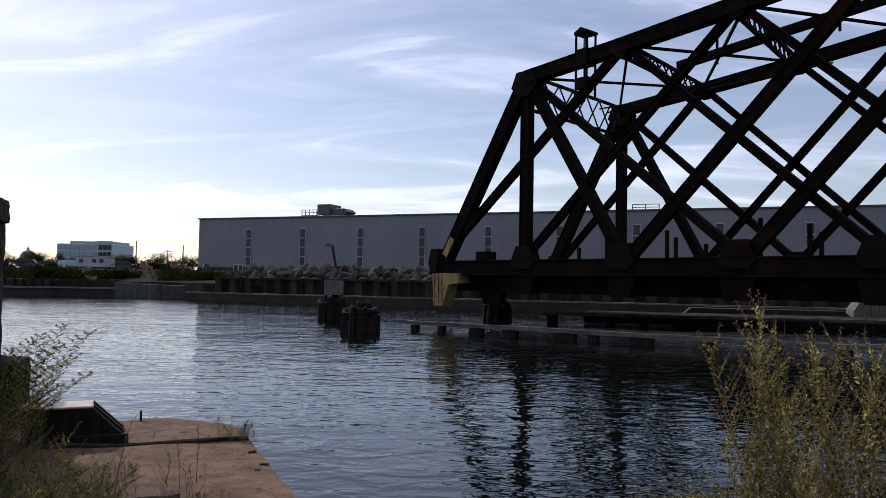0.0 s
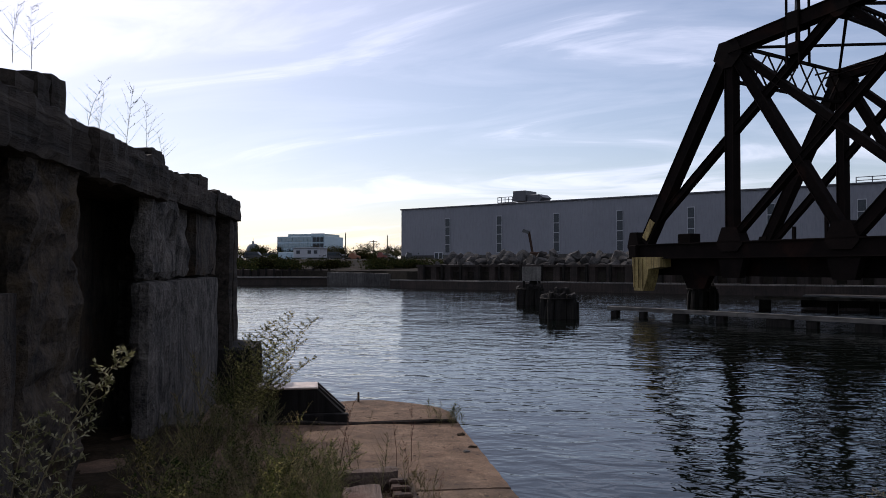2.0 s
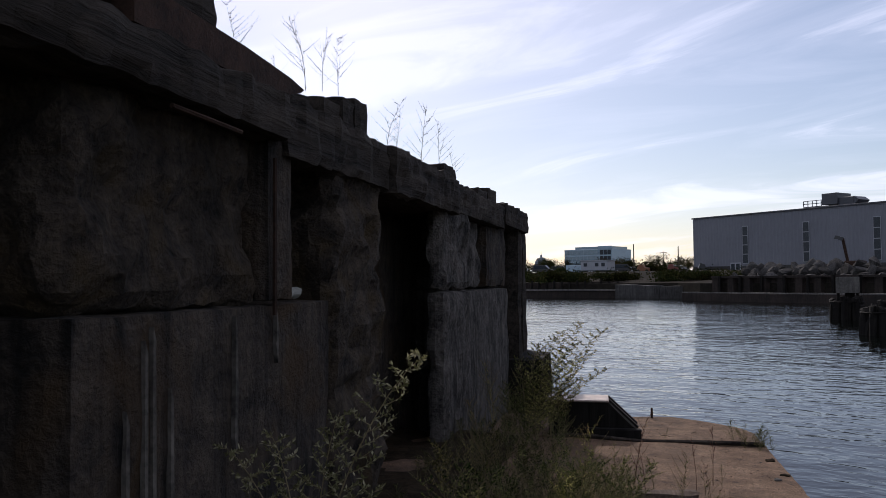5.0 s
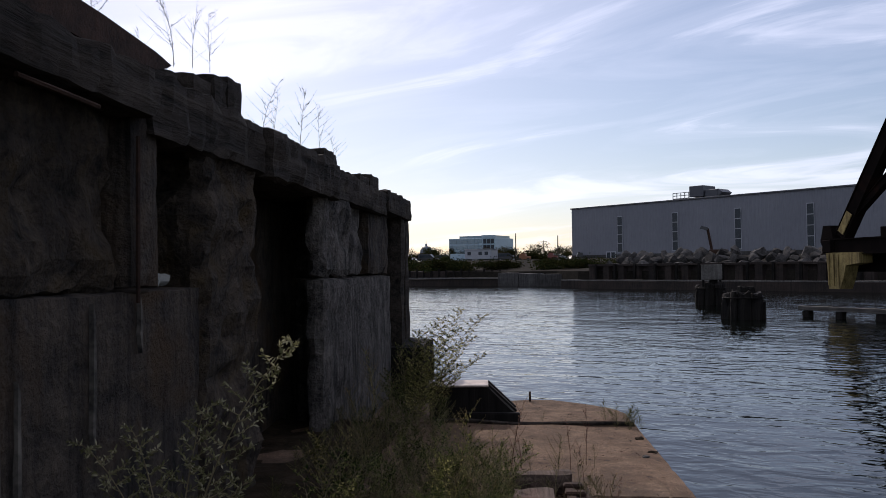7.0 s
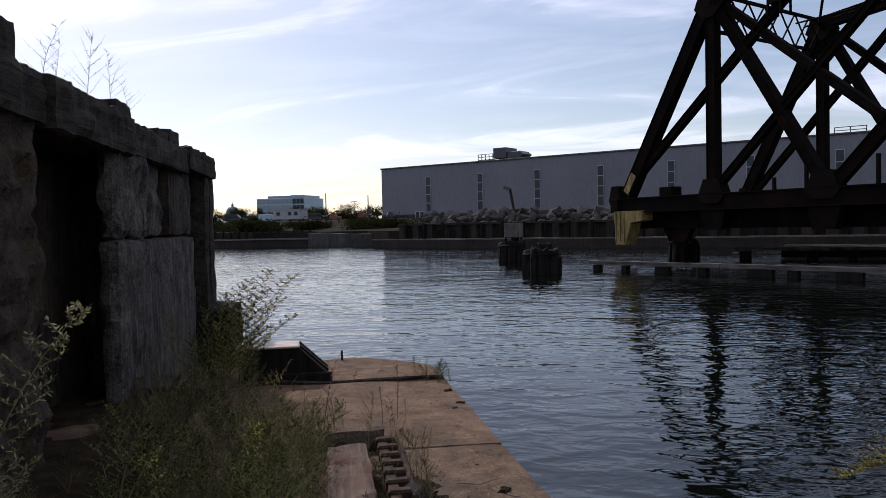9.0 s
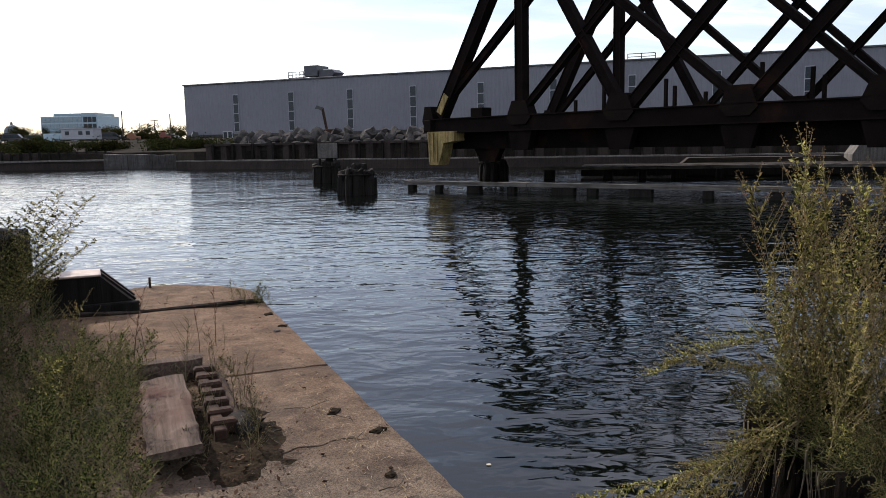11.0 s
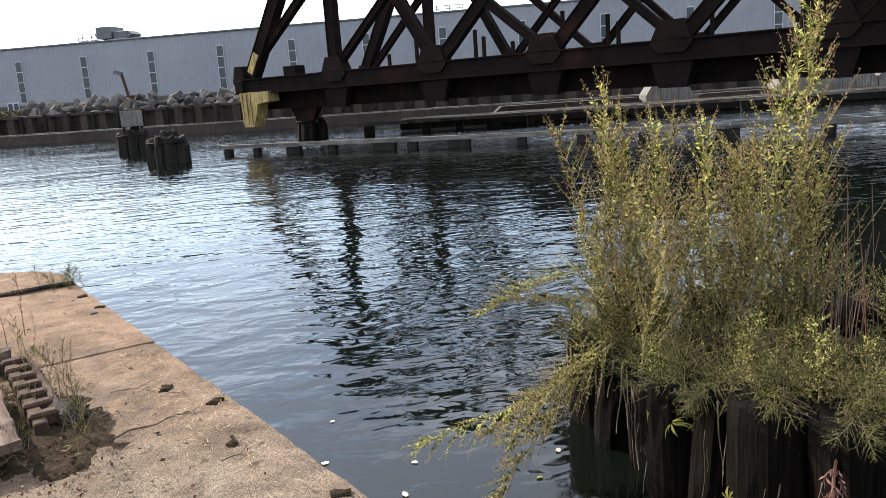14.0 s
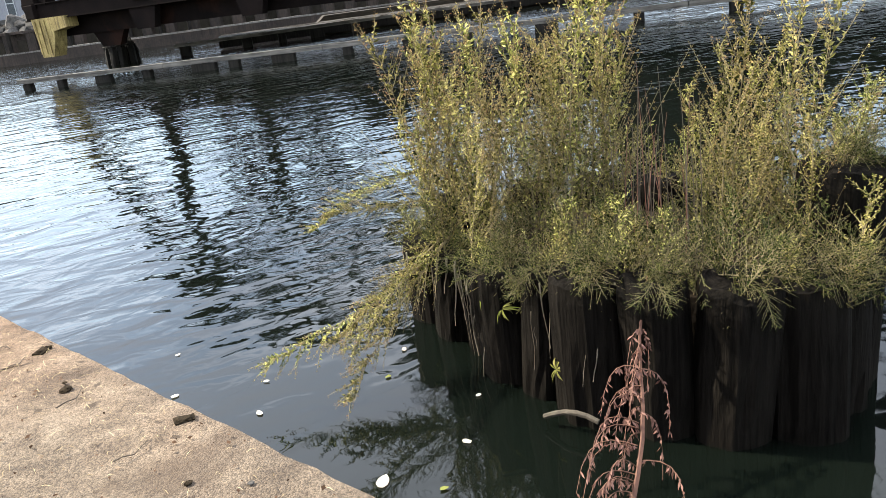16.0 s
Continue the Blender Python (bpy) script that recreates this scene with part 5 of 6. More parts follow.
part("bucket", bm, "black_paint", dig)
part("cab", box(bmesh.new(), 0.2, 2.4, -0.8, 0.8, 0, 1.7, 0.1), "rust", dig)

# ---- weeds ----


def weed_meshes(seed, h, branches, leaf, spread=0.55, tilt=0.0, droop=0.0, top=0.35, per=16, stem_r=0.006, leafmat="leaf", stemmat="stem", first=0.12, seed_tip=0.0):
    """A branching weed: stems as thin tubes, a leaf pair every few centimetres, seed heads at the tips."""
    rng = random.Random(seed)
    bm = bmesh.new()
    lv, lf, sv, sf = [], [], [], []
    lean = Vector((rng.gauss(0, 0.1) + tilt, rng.gauss(0, 0.1), 0))

    def stem_pt(t):
        return Vector((lean.x * h * t * t, lean.y * h * t * t, h * t - droop * h * t * t)) + Vector((math.sin(t * 7 + seed), math.cos(t * 6 + seed), 0)) * 0.012 * h * t
    pts = [stem_pt(i / 7) for i in range(8)]
    tube(bm, pts, [stem_r * (1 - 0.8 * i / 7) for i in range(8)], 4, False)

    def dress(path, ln, size, n, heads):
        for j in range(n):
            t = (j + rng.random()) / n
            i = min(int(t * (len(path) - 1)), len(path) - 2)
            p = path[i].lerp(path[i + 1], t * (len(path) - 1) - i)
            ax = (path[i + 1] - path[i]).normalized()
            out = Vector((rng.gauss(0, 1), rng.gauss(0, 1), rng.gauss(0, 1)))
            d = ax * 0.7 + out.normalized() * 0.9
            s = size * rng.uniform(0.55, 1.3) * (1.15 - 0.6 * t)
            if heads and t > 1 - heads:
                leaf_quad(sv, sf, p + out.normalized() * 0.008, d, rng, s * 0.6, s * 0.45)
            else:
                leaf_quad(lv, lf, p, d, rng, s, s * 0.36)
    dress(pts, h, leaf, int(per * 1.6), seed_tip)
    for b in range(branches):
        t = first + (1 - first) * (b + rng.random()) / branches
        t = min(t, 0.97)
        p0 = stem_pt(t)
        a = rng.uniform(0, math.tau)
        ln = h * (top * (1.12 - t) + 0.07) * rng.uniform(0.7, 1.3)
        dirv = Vector((math.cos(a) * spread, math.sin(a) * spread, 0.75 - droop))
        dirv.normalize()
        path = [p0 + dirv * ln * k / 4 + Vector((0, 0, (0.10 - 0.45 * droop) * ln * (k / 4) ** 2)) for k in range(5)]
        tube(bm, path, [stem_r * 0.45, stem_r * 0.38, stem_r * 0.3, stem_r * 0.22, stem_r * 0.12], 3, False)
        dress(path, ln, leaf, per, seed_tip)
    me = bpy.data.meshes.new("stem")
    bm.to_mesh(me)
    bm.free()
    me.materials.append(M[stemmat])
    out = [("stem", me), ("foliage", mesh_from("foliage", lv, lf, leafmat))]
    if sf:
        out.append(("seed_head", mesh_from("seed_head", sv, sf, "seed")))
    return out


def plant(meshes, m, label, category="weed", group=""):
    t = thing("weed", m, label, category, group)
    for n, me in meshes:
        tagged(part(n, me, None, t), kind="stuff")
    return t


def thicket(items, label, category="undergrowth"):
    """Many low plants that cannot be told apart, joined into one mesh."""
    vs, fs, mi, base, mats = [], [], [], 0, []
    for meshes, m in items:
        rot = np.array(m.to_3x3())
        off = np.array(m.translation)
        for n, me in meshes:
            mat = me.materials[0]
            if mat not in mats:
                mats.append(mat)
            co = np.empty(len(me.vertices) * 3)
            me.vertices.foreach_get("co", co)
            vs.append(co.reshape(-1, 3) @ rot.T + off)
            li = np.empty(len(me.loops), dtype=np.int32)
            me.loops.foreach_get("vertex_index", li)
            li = (li + base).reshape(-1, 4)
            fs.append(li)
            mi.append(np.full(len(li), mats.index(mat), dtype=np.int32))
            base += len(me.vertices)
    me = bpy.data.meshes.new("undergrowth")
    me.from_pydata(np.concatenate(vs).tolist(), [], np.concatenate(fs).tolist())
    for m in mats:
        me.materials.append(m)
    me.polygons.foreach_set("material_index", np.concatenate(mi))
    ob = new("undergrowth", me)
    tagged(ob, label, category, kind="stuff")
    return ob


def frond_weed(seed, tips, leaf=0.03, stem_r=0.005, leafmat="leaf", side=0.23):
    """Arching leafy stems with short side shoots set like a feather; tips are offsets from the foot."""
    rng = random.Random(seed)
    bm = bmesh.new()
    lv, lf = [], []
    for tip in tips:
        tip = Vector(tip)
        ln = tip.length
        path = [Vector((tip.x * u ** 1.7, tip.y * u ** 1.7, tip.z * (1 - (1 - u) ** 1.25))) for u in [k / 10 for k in range(11)]]
        tube(bm, path, [stem_r * (1 - 0.8 * k / 10) for k in range(11)], 4, False)
        n = int(25 * ln)
        for b in range(n):
            u = 0.22 + 0.76 * (b + rng.random() * 0.6) / n
            i = min(9, int(u * 10))
            p = path[i].lerp(path[i + 1], u * 10 - i)
            ax = (path[i + 1] - path[i]).normalized()
            sl = side * (1.12 - u) ** 0.8 * rng.uniform(0.75, 1.2) * min(1.0, ln)
            sg = 1 if b % 2 else -1
            out = Vector((sg * 1.0, rng.gauss(0, 0.55), 0)).normalized()
            dv = (ax * 0.35 + out * 0.9).normalized()
            sub_path = [p + dv * sl * q / 4 + Vector((0, 0, 0.25 * sl * (q / 4) ** 2)) for q in range(5)]
            tube(bm, sub_path, [stem_r * 0.4, stem_r * 0.33, stem_r * 0.27, stem_r * 0.2, stem_r * 0.1], 4, False)
            for j in range(int(14 + 150 * sl)):
                w = rng.random()
                q = min(3, int(w * 4))
                c = sub_path[q].lerp(sub_path[q + 1], w * 4 - q)
                leaf_quad(lv, lf, c, dv * 0.6 + Vector((rng.gauss(0, 0.6), rng.gauss(0, 0.6), rng.gauss(0.2, 0.6))), rng, leaf * rng.uniform(0.5, 1.1), leaf * 0.3)
    me = bpy.data.meshes.new("stem")
    bm.to_mesh(me)
    bm.free()
    me.materials.append(M["stem"])
    return [("stem", me), ("foliage", mesh_from("foliage", lv, lf, leafmat))]


TALL = [weed_meshes(100 + i, 1.35, 32, 0.031, 0.5, top=0.30, per=34, seed_tip=0.45, first=0.05) for i in range(6)]
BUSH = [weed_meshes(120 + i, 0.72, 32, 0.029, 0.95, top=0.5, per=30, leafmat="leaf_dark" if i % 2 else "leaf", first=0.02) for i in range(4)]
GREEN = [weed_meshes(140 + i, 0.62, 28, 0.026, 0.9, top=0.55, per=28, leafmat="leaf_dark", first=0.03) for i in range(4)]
WISP = [weed_meshes(160 + i, 0.9, 24, 0.02, 0.6, top=0.42, per=20, leafmat="leaf", seed_tip=0.6, first=0.2, stem_r=0.005) for i in range(3)]
TOPW = [weed_meshes(270 + i, 0.95, 13, 0.026, 0.95, tilt=0.2 * (i - 1), top=0.5, per=17, leafmat="leaf_dark", first=0.12, stem_r=0.005, seed_tip=0.4) for i in range(3)]
SPARSE = [weed_meshes(180 + i, 0.6, 14, 0.02, 0.6, top=0.5, per=12, leafmat="leaf_dark", first=0.2, stem_r=0.005, seed_tip=0.5) for i in range(3)]

# ---- pile cluster with weeds by the slab ----
dol = thing("pile_dolphin", pose(0, 0, 0), "cluster of rotting timber piles overgrown with weeds", "pile cluster")
ring = [(1.99, 5.62, 0.64), (2.02, 5.2, 0.64), (2.03, 4.84, 0.68), (2.0, 4.47, 0.7), (2.02, 4.1, 0.76), (2.08, 3.74, 0.84), (2.25, 3.4, 0.86), (2.5, 3.12, 0.84), (2.82, 2.96, 0.82), (3.1, 3.0, 0.84), (3.36, 3.2, 1.28), (3.62, 3.5, 0.8), (3.8, 4.0, 0.8), (3.8, 4.5, 0.78), (3.7, 5.0, 0.8), (3.4, 5.4, 0.8), (2.95, 5.7, 0.8), (2.45, 5.85, 0.8)]
for i, (x, y, h) in enumerate(ring):
    bm = bmesh.new()
    rr = 0.2 + 0.04 * math.sin(i * 2.7)
    zs = [-1.3, -0.4, -0.1, 0.1, 0.25, 0.4, 0.55, h - 0.1, h - 0.02, h]
    lx, ly = 0.05 * math.sin(i * 1.9), 0.05 * math.cos(i * 2.3)
    tube(bm, [(x + lx * (z - 0.3), y + ly * (z - 0.3), z) for z in zs], [rr * 1.02] * 8 + [rr * 0.97, rr * 0.86], 28)
    for v in bm.verts:
        d = Vector((v.co.x - x, v.co.y - y, 0))
        a = math.atan2(d.y, d.x)
        g = noise.noise(Vector((math.cos(a) * 2.6, math.sin(a) * 2.6, i * 3.3 + v.co.z * 0.7)))
        crack = max(0, noise.noise(Vector((math.cos(a) * 11, math.sin(a) * 11, i * 1.3 + v.co.z * 0.25))) - 0.15)
        v.co += d * (0.1 * g - 0.3 * crack)
        if v.co.z > h - 0.05:
            v.co.z += 0.07 * noise.noise(Vector((v.co.x * 9, v.co.y * 9, i)))
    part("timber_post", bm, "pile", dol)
part("rotten_fill", rough_box(2.15, 3.75, 3.3, 5.6, -0.8, 0.62, 0.15, 0.12, 300, 2.0, 0.1), "soil", dol)
# bleached splinters hanging down the piles
rng = random.Random(21)
for i in range(54):
    j = rng.choice((0, 1, 2, 2, 2, 3, 3, 3, 4, 5))
    x, y, h = ring[j]
    a = math.radians(rng.uniform(150, 275))
    r0 = 0.2
    px, py = x + math.cos(a) * r0, y + math.sin(a) * r0
    z0 = h - rng.uniform(-0.02, 0.3)
    ln = rng.uniform(0.1, 0.6)
    w = rng.uniform(0.002, 0.009)
    bm = bmesh.new()
    n = 5
    tube(bm, [(px + math.cos(a) * 0.006 * math.sin(k * 1.4 + i) - 0.01 * k * math.sin(i), py + 0.004 * math.sin(k * 1.1 + i * 2), z0 - ln * k / n) for k in range(n + 1)], [w * (1 - 0.7 * k / n) for k in range(n + 1)], 4)
    part("splinter", bm, "splinter", dol)

# weed crowns on the piles, tall at the back, bushy round the rim
rng = random.Random(33)
lab_t = "tall olive-green weed with dry seed heads on the pile cluster"
lab_b = "bushy yellow-green weed on the pile cluster"
for k in range(57):
    a, r = rng.uniform(0, math.tau), math.sqrt(rng.random())
    if k % 3:
        x, y = 2.47 + 0.64 * r * math.cos(a) + 0.28 * r * math.sin(a), 5.0 - 0.34 * r * math.cos(a) + 0.6 * r * math.sin(a)
    else:
        x, y = 3.27 + 0.34 * r * math.cos(a) + 0.3 * r * math.sin(a), 3.58 - 0.3 * r * math.cos(a) + 0.42 * r * math.sin(a)
    s = rng.uniform(0.5, 1.2) if k % 3 else rng.uniform(0.6, 0.95)
    plant(TALL[k % 6], pose(x, y, 0.6, rng.uniform(-7, 7), rng.uniform(-7, 7), rng.uniform(0, 360)) @ Matrix.Scale(s, 4), lab_t, group="weeds on the pile cluster")
for x, y, s in ((1.98, 5.45, 1.3), (2.1, 5.1, 1.2), (2.2, 5.3, 1.1), (2.75, 4.7, 1.5), (2.95, 4.65, 1.65), (2.6, 4.6, 1.3), (3.1, 4.9, 1.55), (3.4, 3.5, 1.15), (3.2, 3.8, 1.2), (3.55, 3.75, 1.3)):
    plant(TALL[int(x * 10) % 6], pose(x, y, 0.7, 0, 0, x * 400) @ Matrix.Scale(s * 0.95, 4), lab_t, group="weeds on the pile cluster")
for k in range(54):
    x, y, h = ring[k % len(ring)]
    plant(BUSH[k % 4], pose(x + rng.uniform(-0.18, 0.22), y + rng.uniform(-0.2, 0.2), h - 0.12, rng.uniform(-25, 25), rng.uniform(-25, 25), rng.uniform(0, 360)) @ Matrix.Scale(rng.uniform(0.45, 0.8), 4), lab_b, group="weeds on the pile cluster")
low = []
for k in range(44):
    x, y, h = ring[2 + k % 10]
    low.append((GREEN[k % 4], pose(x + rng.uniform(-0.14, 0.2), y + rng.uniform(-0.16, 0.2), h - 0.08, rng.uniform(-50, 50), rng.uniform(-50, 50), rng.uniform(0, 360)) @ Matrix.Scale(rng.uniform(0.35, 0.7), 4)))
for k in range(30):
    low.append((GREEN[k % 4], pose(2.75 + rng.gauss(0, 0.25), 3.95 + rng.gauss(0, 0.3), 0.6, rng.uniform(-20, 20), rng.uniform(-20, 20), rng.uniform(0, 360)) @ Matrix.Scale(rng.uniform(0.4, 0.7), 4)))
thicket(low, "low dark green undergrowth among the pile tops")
# bare reddish stalks among the tall weeds
for k in range(30):
    bm = bmesh.new()
    hh = rng.uniform(0.7, 1.25)
    bx, by = rng.gauss(0, 0.05), rng.gauss(0, 0.05)
    tube(bm, [(bx * q * q / 16, by * q * q / 16, hh * q / 4) for q in range(5)], [0.0035, 0.003, 0.0028, 0.0022, 0.0012], 5)
    solid("dry_stalk", bm, "bark" if k % 3 else "redstem", pose(2.75 + rng.gauss(0, 0.14), 3.95 + rng.gauss(0, 0.2), 0.62), "bare dry reddish stalk standing among the weeds", "stalk", "dry stalks on the pile cluster")
# sprays that hang out over the water
SPRAY = [weed_meshes(230 + i, 1.35, 60, 0.026, 0.5, tilt=0.1, top=0.17, per=30, leafmat="leaf", first=0.1, seed_tip=0.3) for i in range(2)]


def along(p, d, spin=0.0, scale=1.0):
    """A pose at p whose z axis points along d."""
    return Matrix.Translation(p) @ Vector(d).to_track_quat("Z", "Y").to_matrix().to_4x4() @ pose(0, 0, 0, 0, 0, spin) @ Matrix.Scale(scale, 4)


for k, (p, d, s) in enumerate((((1.95, 5.15, 0.75), (-1.3, -0.55, -0.58), 1.02), ((1.95, 5.2, 0.78), (-1.3, -0.5, -0.54), 0.95), ((1.95, 5.3, 0.76), (-1.28, -0.6, -0.6), 0.9), ((1.95, 5.15, 0.76), (-1.3, -0.53, -0.56), 1.08), ((2.0, 5.4, 0.95), (-0.9, -0.3, 0.25), 0.7), ((2.0, 5.5, 1.15), (-0.8, -0.1, 0.1), 0.75))):
    plant(SPRAY[k % 2], along(p, d, 70 * k, s), "long drooping weed spray over the water", group="weeds on the pile cluster")
# rim plants that lean outwards over the pile tops
rng = random.Random(35)
for k in range(40):
    x, y, h = ring[k % 11]
    d = Vector((x - 2.9, y - 4.4, 0)).normalized()
    d = Vector((d.x + rng.gauss(0, 0.35), d.y + rng.gauss(0, 0.35), rng.uniform(-0.6, 0.5)))
    plant((BUSH if k % 2 else GREEN)[k % 4], along((x - d.x * 0.1, y - d.y * 0.1, h + 0.02), d, 60 * k, rng.uniform(0.4, 0.72)), "leafy weed leaning over the pile tops", group="weeds on the pile cluster")
# leaf curtains over the rims
low = []
for k in range(45):
    x, y, h = ring[2 + k % 9]
    d = Vector((x - 2.9, y - 4.4, 0)).normalized()
    q = (x + d.x * 0.1 + rng.gauss(0, 0.07), y + d.y * 0.1 + rng.gauss(0, 0.07), h + 0.04)
    d = Vector((d.x * 0.8 + rng.gauss(0, 0.3), d.y * 0.8 + rng.gauss(0, 0.3), rng.uniform(-1.0, 0.1)))
    low.append((GREEN[k % 4], along(q, d, 47 * k, rng.uniform(0.16, 0.36))))
thicket(low, "leafy green growth draped over the pile tops")
# dead red plant hanging before the piles

def hanging_weed():
    """Stem hanging down, side shoots that arch out and droop, withered leaves along them."""
    rng = random.Random(260)
    bm = bmesh.new()
    lv, lf = [], []
    ln = 1.1
    tube(bm, [(0.02 * math.sin(k), 0.015 * math.cos(k), -ln * k / 7) for k in range(8)], [0.005 + 0.001 * k for k in range(8)], 5)
    for b in range(26):
        t = 0.26 + 0.74 * (b + rng.random()) / 26
        a = rng.uniform(0, math.tau)
        r = (0.04 + 0.17 * min(1, (t - 0.2) / 0.35)) * rng.uniform(0.65, 1.15)
        path = []
        for k in range(7):
            u = k / 6
            path.append(Vector((math.cos(a) * r * math.sin(u * 1.5), math.sin(a) * r * math.sin(u * 1.5), -ln * t + 0.05 * u - 0.24 * u * u * u - 0.05 * u * u)))
        tube(bm, path, [0.0035 * (1 - 0.7 * k / 6) for k in range(7)], 3)
        for j in range(26):
            u = rng.random()
            i = min(5, int(u * 6))
            p = path[i].lerp(path[i + 1], u * 6 - i)
            leaf_quad(lv, lf, p, Vector((rng.gauss(0, 0.5), rng.gauss(0, 0.5), -1)), rng, rng.uniform(0.02, 0.045), 0.011)
    me = bpy.data.meshes.new("stem")
    bm.to_mesh(me)
    bm.free()
    me.materials.append(M["redstem"])
    return [("stem", me), ("foliage", mesh_from("foliage", lv, lf, "dead"))]


dead = plant(hanging_weed(), along((2.25, 3.46, 0.88), (0.58, 0.54, 0.72), 20, 1.12), "dead reddish-brown weed hanging down before the piles", "dead weed")
# broad-leaved rosette
verts, faces = [], []
r2 = random.Random(70)
for i in range(22):
    a = r2.uniform(0, math.tau)
    p, d = Vector((0, 0, 0)), Vector((math.cos(a), math.sin(a), r2.uniform(0.1, 0.8))).normalized()
    s = d.cross(Vector((0, 0, 1))).normalized()
    ln = r2.uniform(0.12, 0.26)
    k0 = len(verts)
    for j in range(5):
        t = j / 4
        c = d * ln * t + Vector((0, 0, -0.6 * ln * t * t))
        w = 0.011 * math.sin(0.25 + 2.8 * t)
        verts += [tuple(c - s * w), tuple(c + s * w)]
    for j in range(4):
        faces.append((k0 + 2 * j, k0 + 2 * j + 1, k0 + 2 * j + 3, k0 + 2 * j + 2))
ROS = mesh_from("broad_weed", verts, faces, "broad")
for x, y, z, s in ((1.82, 4.45, 0.6, 0.7), (1.86, 3.8, 0.3, 0.4), (1.83, 4.3, 0.52, 0.5)):
    ob = part("broad_weed", ROS, "broad", None)
    ob.matrix_world = pose(x, y, z, 0, -55, 0) @ Matrix.Scale(s, 4)
    tagged(ob, "bright green broad-leaved weed growing from a pile", "weed", "broad weeds on the piles")
# old rope round a pile
bm = bmesh.new()
tube(bm, [(1.74 + 0.03 * k, 3.78 - 0.06 * k, 0.03 + 0.1 * math.sin(0.25 + k * 0.4)) for k in range(6)], [0.016] * 6, 7)
solid("mooring_rope", bm, "rope", pose(0, 0, 0), "frayed old rope end on the piles", "rope")

# ---- weeds along the wall foot and on the slab ----
rng = random.Random(52)
for k in range(60):
    y = rng.uniform(3.4, 8.5)
    x = rng.uniform(-1.2, -0.35 if y < 6 else -0.6)
    kind = rng.random()
    ms = BUSH if kind < 0.12 else GREEN if kind < 0.9 else WISP
    plant(ms[k % len(ms)], PIER @ pose(x, y, 0.985, rng.uniform(-10, 10), rng.uniform(-10, 10), rng.uniform(0, 360)) @ Matrix.Scale(rng.uniform(0.4, 0.8), 4), "tangled green weed at the foot of the wall", group="weeds at the wall foot")
for k, (x, y, s) in enumerate(((-1.1, 8.6, 0.85), (-1.05, 7.9, 0.8), (-1.2, 7.4, 0.7), (-1.3, 8.2, 0.8))):
    plant(WISP[k % 3], PIER @ pose(x, y, 0.985, 0, 8, 50 * k) @ Matrix.Scale(s, 4), "tall feathery pale weed by the wall's end", group="weeds at the wall foot")
plant(frond_weed(191, ((0.5, 0.0, 1.24), (0.1, 0.1, 0.98), (-0.14, -0.05, 0.92), (-0.4, 0.05, 0.84), (0.34, -0.1, 0.74), (0.2, 0.15, 0.6)), 0.029, 0.006, "frond", 0.2), PIER @ pose(-1.33, 3.4, 1.0), "arching feathery green weed close to the wall", group="feathery weeds")
plant(frond_weed(192, ((-0.25, 0.0, 0.55), (0.12, 0.05, 0.5)), 0.022, 0.005, "frond", 0.15), PIER @ pose(-1.5, 3.35, 1.0), "arching feathery green weed close to the wall", group="feathery weeds")
plant(frond_weed(193, ((0.3, 0.2, 0.55), (0.4, -0.1, 0.4), (0.15, 0, 0.62), (-0.1, 0.1, 0.5)), 0.024, 0.005, "leaf_dark"), PIER @ pose(-1.0, 4.3, 1.0), "arching feathery green weed close to the wall", group="feathery weeds")
for k, (x, y, s) in enumerate(((-0.76, 8.0, 1.05), (-0.95, 7.7, 0.95), (-0.85, 7.6, 0.8))):
    plant(frond_weed(194 + k, ((0.52, 0, 1.0), (0.3, 0.1, 1.06), (0.12, 0, 0.98), (0.42, 0.1, 0.8), (-0.08, 0, 0.85), (0.55, -0.1, 0.66)), 0.026, 0.004, "leaf_dark" if k % 2 else "leaf", 0.19), PIER @ pose(x, y, 1.0) @ Matrix.Scale(s, 4), "tall feathery pale weed by the wall's end", group="feathery weeds")
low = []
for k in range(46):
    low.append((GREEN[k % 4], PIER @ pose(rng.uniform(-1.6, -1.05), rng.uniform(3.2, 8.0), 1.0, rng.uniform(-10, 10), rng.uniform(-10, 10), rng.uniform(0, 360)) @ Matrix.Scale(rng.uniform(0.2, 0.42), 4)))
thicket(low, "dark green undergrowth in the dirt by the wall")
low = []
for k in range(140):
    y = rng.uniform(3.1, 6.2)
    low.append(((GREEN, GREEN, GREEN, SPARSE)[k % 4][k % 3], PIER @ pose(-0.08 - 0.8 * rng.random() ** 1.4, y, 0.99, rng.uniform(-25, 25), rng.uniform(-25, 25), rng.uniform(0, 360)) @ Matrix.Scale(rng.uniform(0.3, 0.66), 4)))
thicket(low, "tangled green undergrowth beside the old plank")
low = []
for k in range(26):
    low.append(((GREEN, SPARSE)[k % 2][k % 3], PIER @ pose(rng.choice((0.24, 0.5)) + rng.gauss(0, 0.07), rng.uniform(4.1, 5.7), 1.0, rng.uniform(-30, 30), rng.uniform(-30, 30), rng.uniform(0, 360)) @ Matrix.Scale(rng.uniform(0.16, 0.34), 4)))
thicket(low, "small dry sprigs growing round the rack")
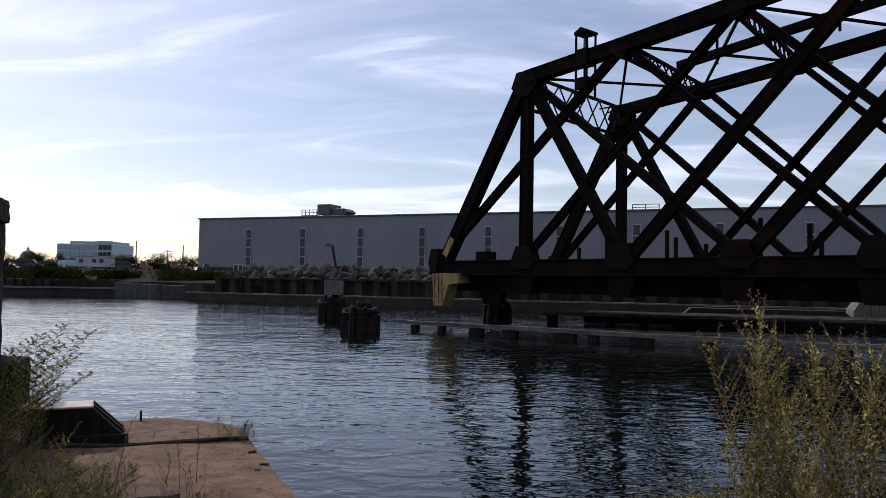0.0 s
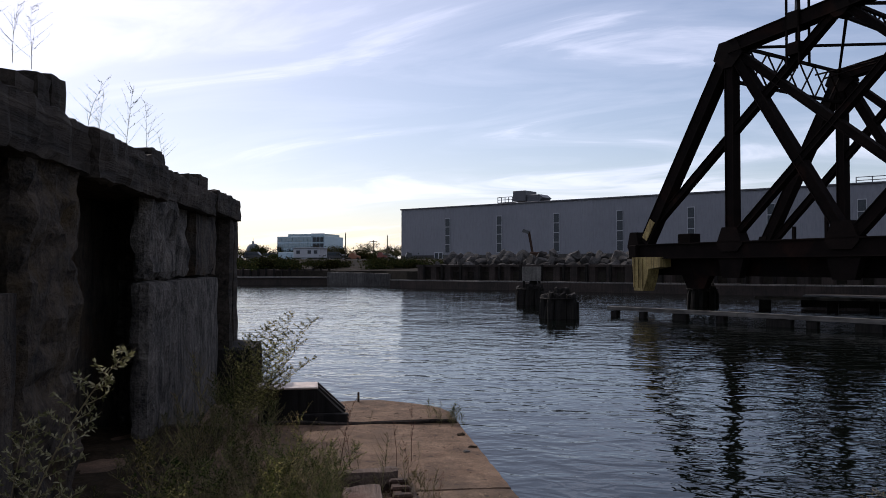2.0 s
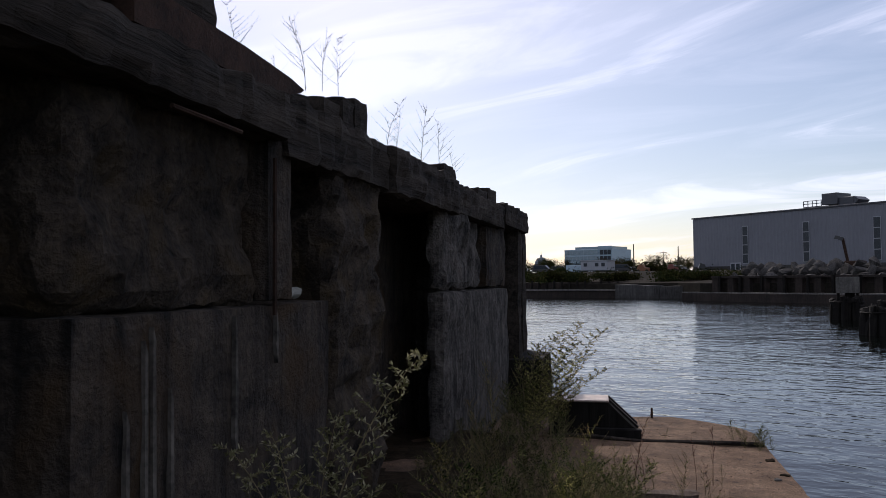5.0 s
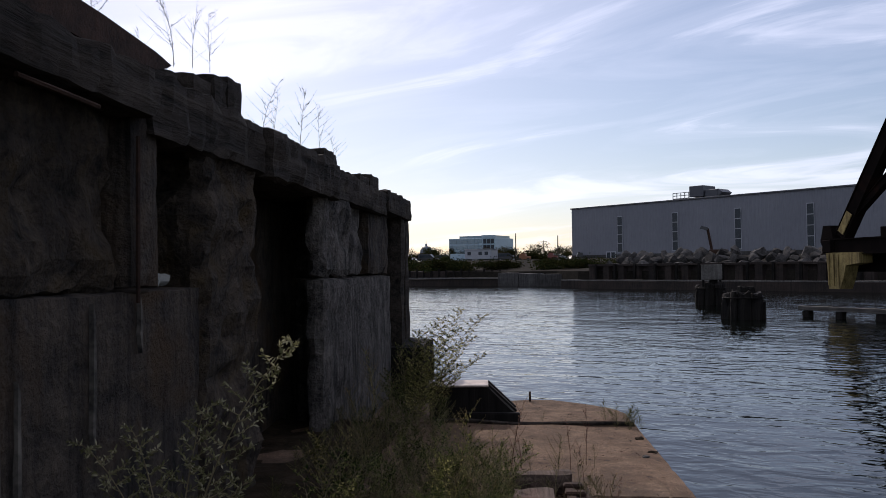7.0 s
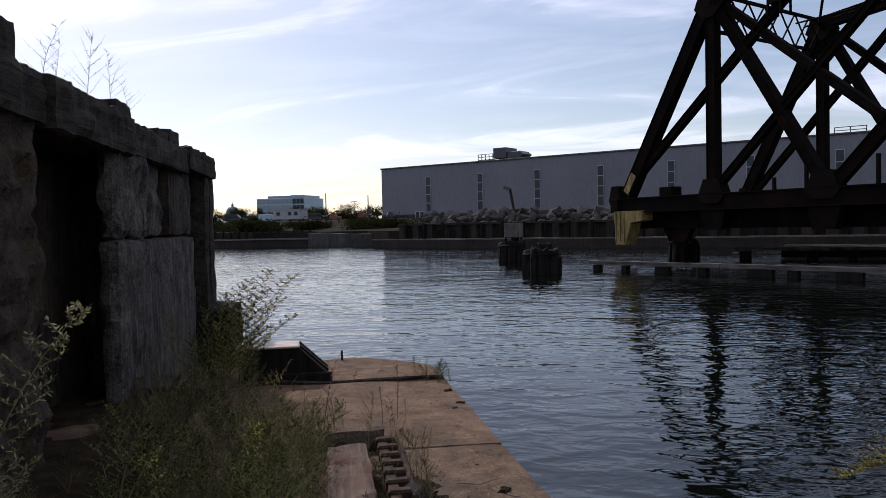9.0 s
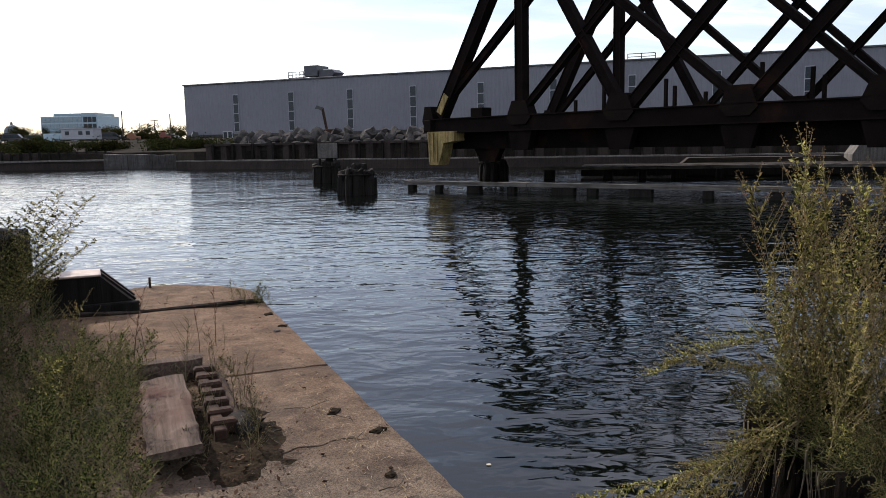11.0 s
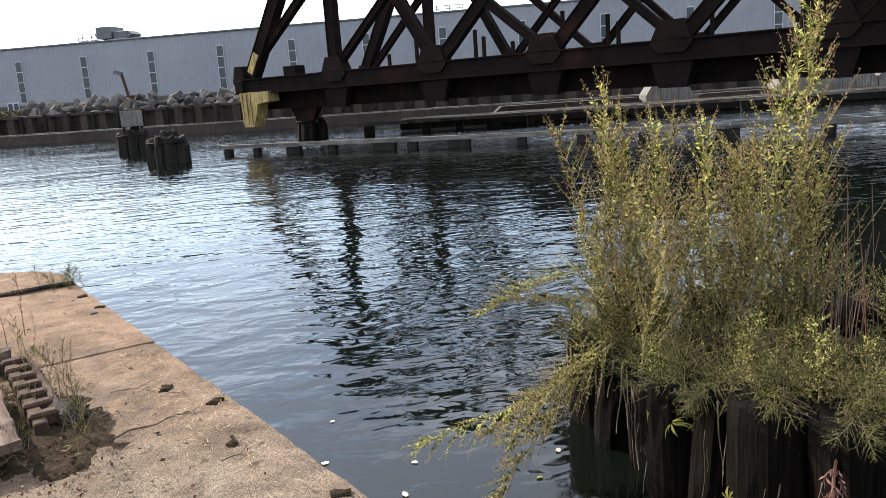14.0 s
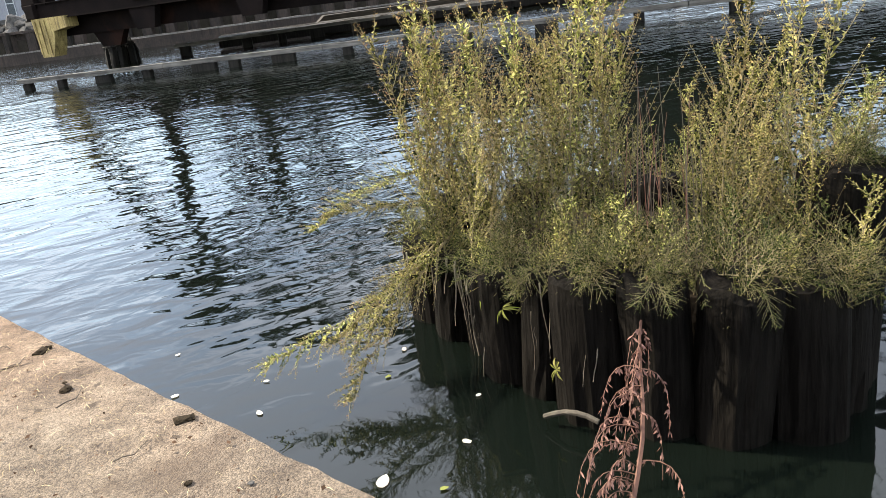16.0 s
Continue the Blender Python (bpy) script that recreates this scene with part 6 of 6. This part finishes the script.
for k, (x, y, s) in enumerate(((-0.35, 5.0, 0.6), (-0.25, 5.6, 0.55), (-0.3, 4.3, 0.65), (-0.4, 3.8, 0.6), (0.45, 4.9, 0.55), (0.4, 5.4, 0.6), (0.5, 4.45, 0.5), (0.3, 5.9, 0.6), (0.25, 5.5, 0.5), (0.55, 5.2, 0.45), (0.42, 4.2, 0.4), (0.28, 4.75, 0.45), (0.12, 6.2, 0.4), (1.0, 8.05, 0.32), (1.1, 7.9, 0.28), (0.3, 8.0, 0.22), (0.6, 6.4, 0.3))):
    plant((GREEN if x < 0 else SPARSE)[k % 3], PIER @ pose(x, y, 0.995, 0, 0, 70 * k) @ Matrix.Scale(s, 4), "straggling weed sprouting from the slab", group="weeds on the slab")
for k, (x, y, s, z) in enumerate(((-0.1, 4.05, 0.3, 3.6), (-0.1, 4.5, 0.2, 3.56), (-0.15, 5.0, 0.42, 3.72), (-0.1, 5.15, 0.32, 3.75), (-0.05, 5.3, 0.34, 3.75), (-0.05, 6.3, 0.4, 3.48), (-0.08, 6.65, 0.34, 3.48), (-0.05, 7.3, 0.5, 3.5), (-0.1, 8.15, 0.42, 3.62), (0.0, 8.4, 0.34, 3.5))):
    plant(TOPW[k % 3], WALL @ pose(x, y, z, 0, 0, 80 * k) @ Matrix.Scale(s * 1.25, 4), "spindly weed growing on the wall top", group="weeds on the wall top")

DRY = [weed_meshes(300 + i, 0.6, 7, 0.022, 0.5, tilt=0.25, top=0.3, per=9, leafmat="dead", stemmat="redstem", first=0.35, stem_r=0.0045, seed_tip=0.3) for i in range(2)]
for k, (x, y, s) in enumerate(((-0.02, 6.0, 0.95), (0.06, 6.15, 0.6), (0.42, 6.35, 0.6), (0.55, 6.5, 0.7), (0.48, 6.0, 0.45), (0.5, 4.85, 0.4), (0.56, 5.05, 0.45))):
    plant(DRY[k % 2], PIER @ pose(x, y, 0.995, 0, 0, 130 * k) @ Matrix.Scale(s, 4), "withered reddish stalk standing in a slab crack", group="dry stalks on the slab")
low = []
for k in range(16):
    low.append(((GREEN, SPARSE)[k % 2][k % 3], PIER @ pose(1.08 + rng.gauss(0, 0.06), rng.uniform(7.75, 8.35), 0.99, rng.uniform(-35, 35), rng.uniform(0, 50), rng.uniform(0, 360)) @ Matrix.Scale(rng.uniform(0.16, 0.34), 4)))
thicket(low, "small green sprigs on the slab's broken corner")

# ---- leaves floating on the water ----
rng = random.Random(61)
for k, (x, y, s) in enumerate(((-0.03, 5.62, 0.05), (0.77, 3.85, 0.09), (0.4, 5.0, 0.05), (0.55, 5.4, 0.035), (1.25, 4.9, 0.04), (1.5, 5.2, 0.05), (1.3, 3.9, 0.05), (1.0, 3.6, 0.04), (1.6, 4.3, 0.04), (0.2, 4.7, 0.035), (-0.6, 6.8, 0.04), (0.1, 6.3, 0.03))):
    verts, faces = [], []
    n = 9
    for j in range(n):
        a = math.tau * j / n
        r = s * 0.6 * rng.uniform(0.75, 1.2)
        verts.append((r * math.cos(a), r * math.sin(a) * 0.7, 0.004 + 0.004 * rng.random()))
    faces.append(tuple(range(n)))
    ob = part("floating_leaf", mesh_from("floating_leaf", verts, faces, "broad" if k in (4, 7) else "pale_leaf"), None, None)
    ob.matrix_world = pose(x, y, 0.004, 0, 0, 50 * k)
    tagged(ob, "pale fallen leaf floating on the water", "leaf", "floating leaves")
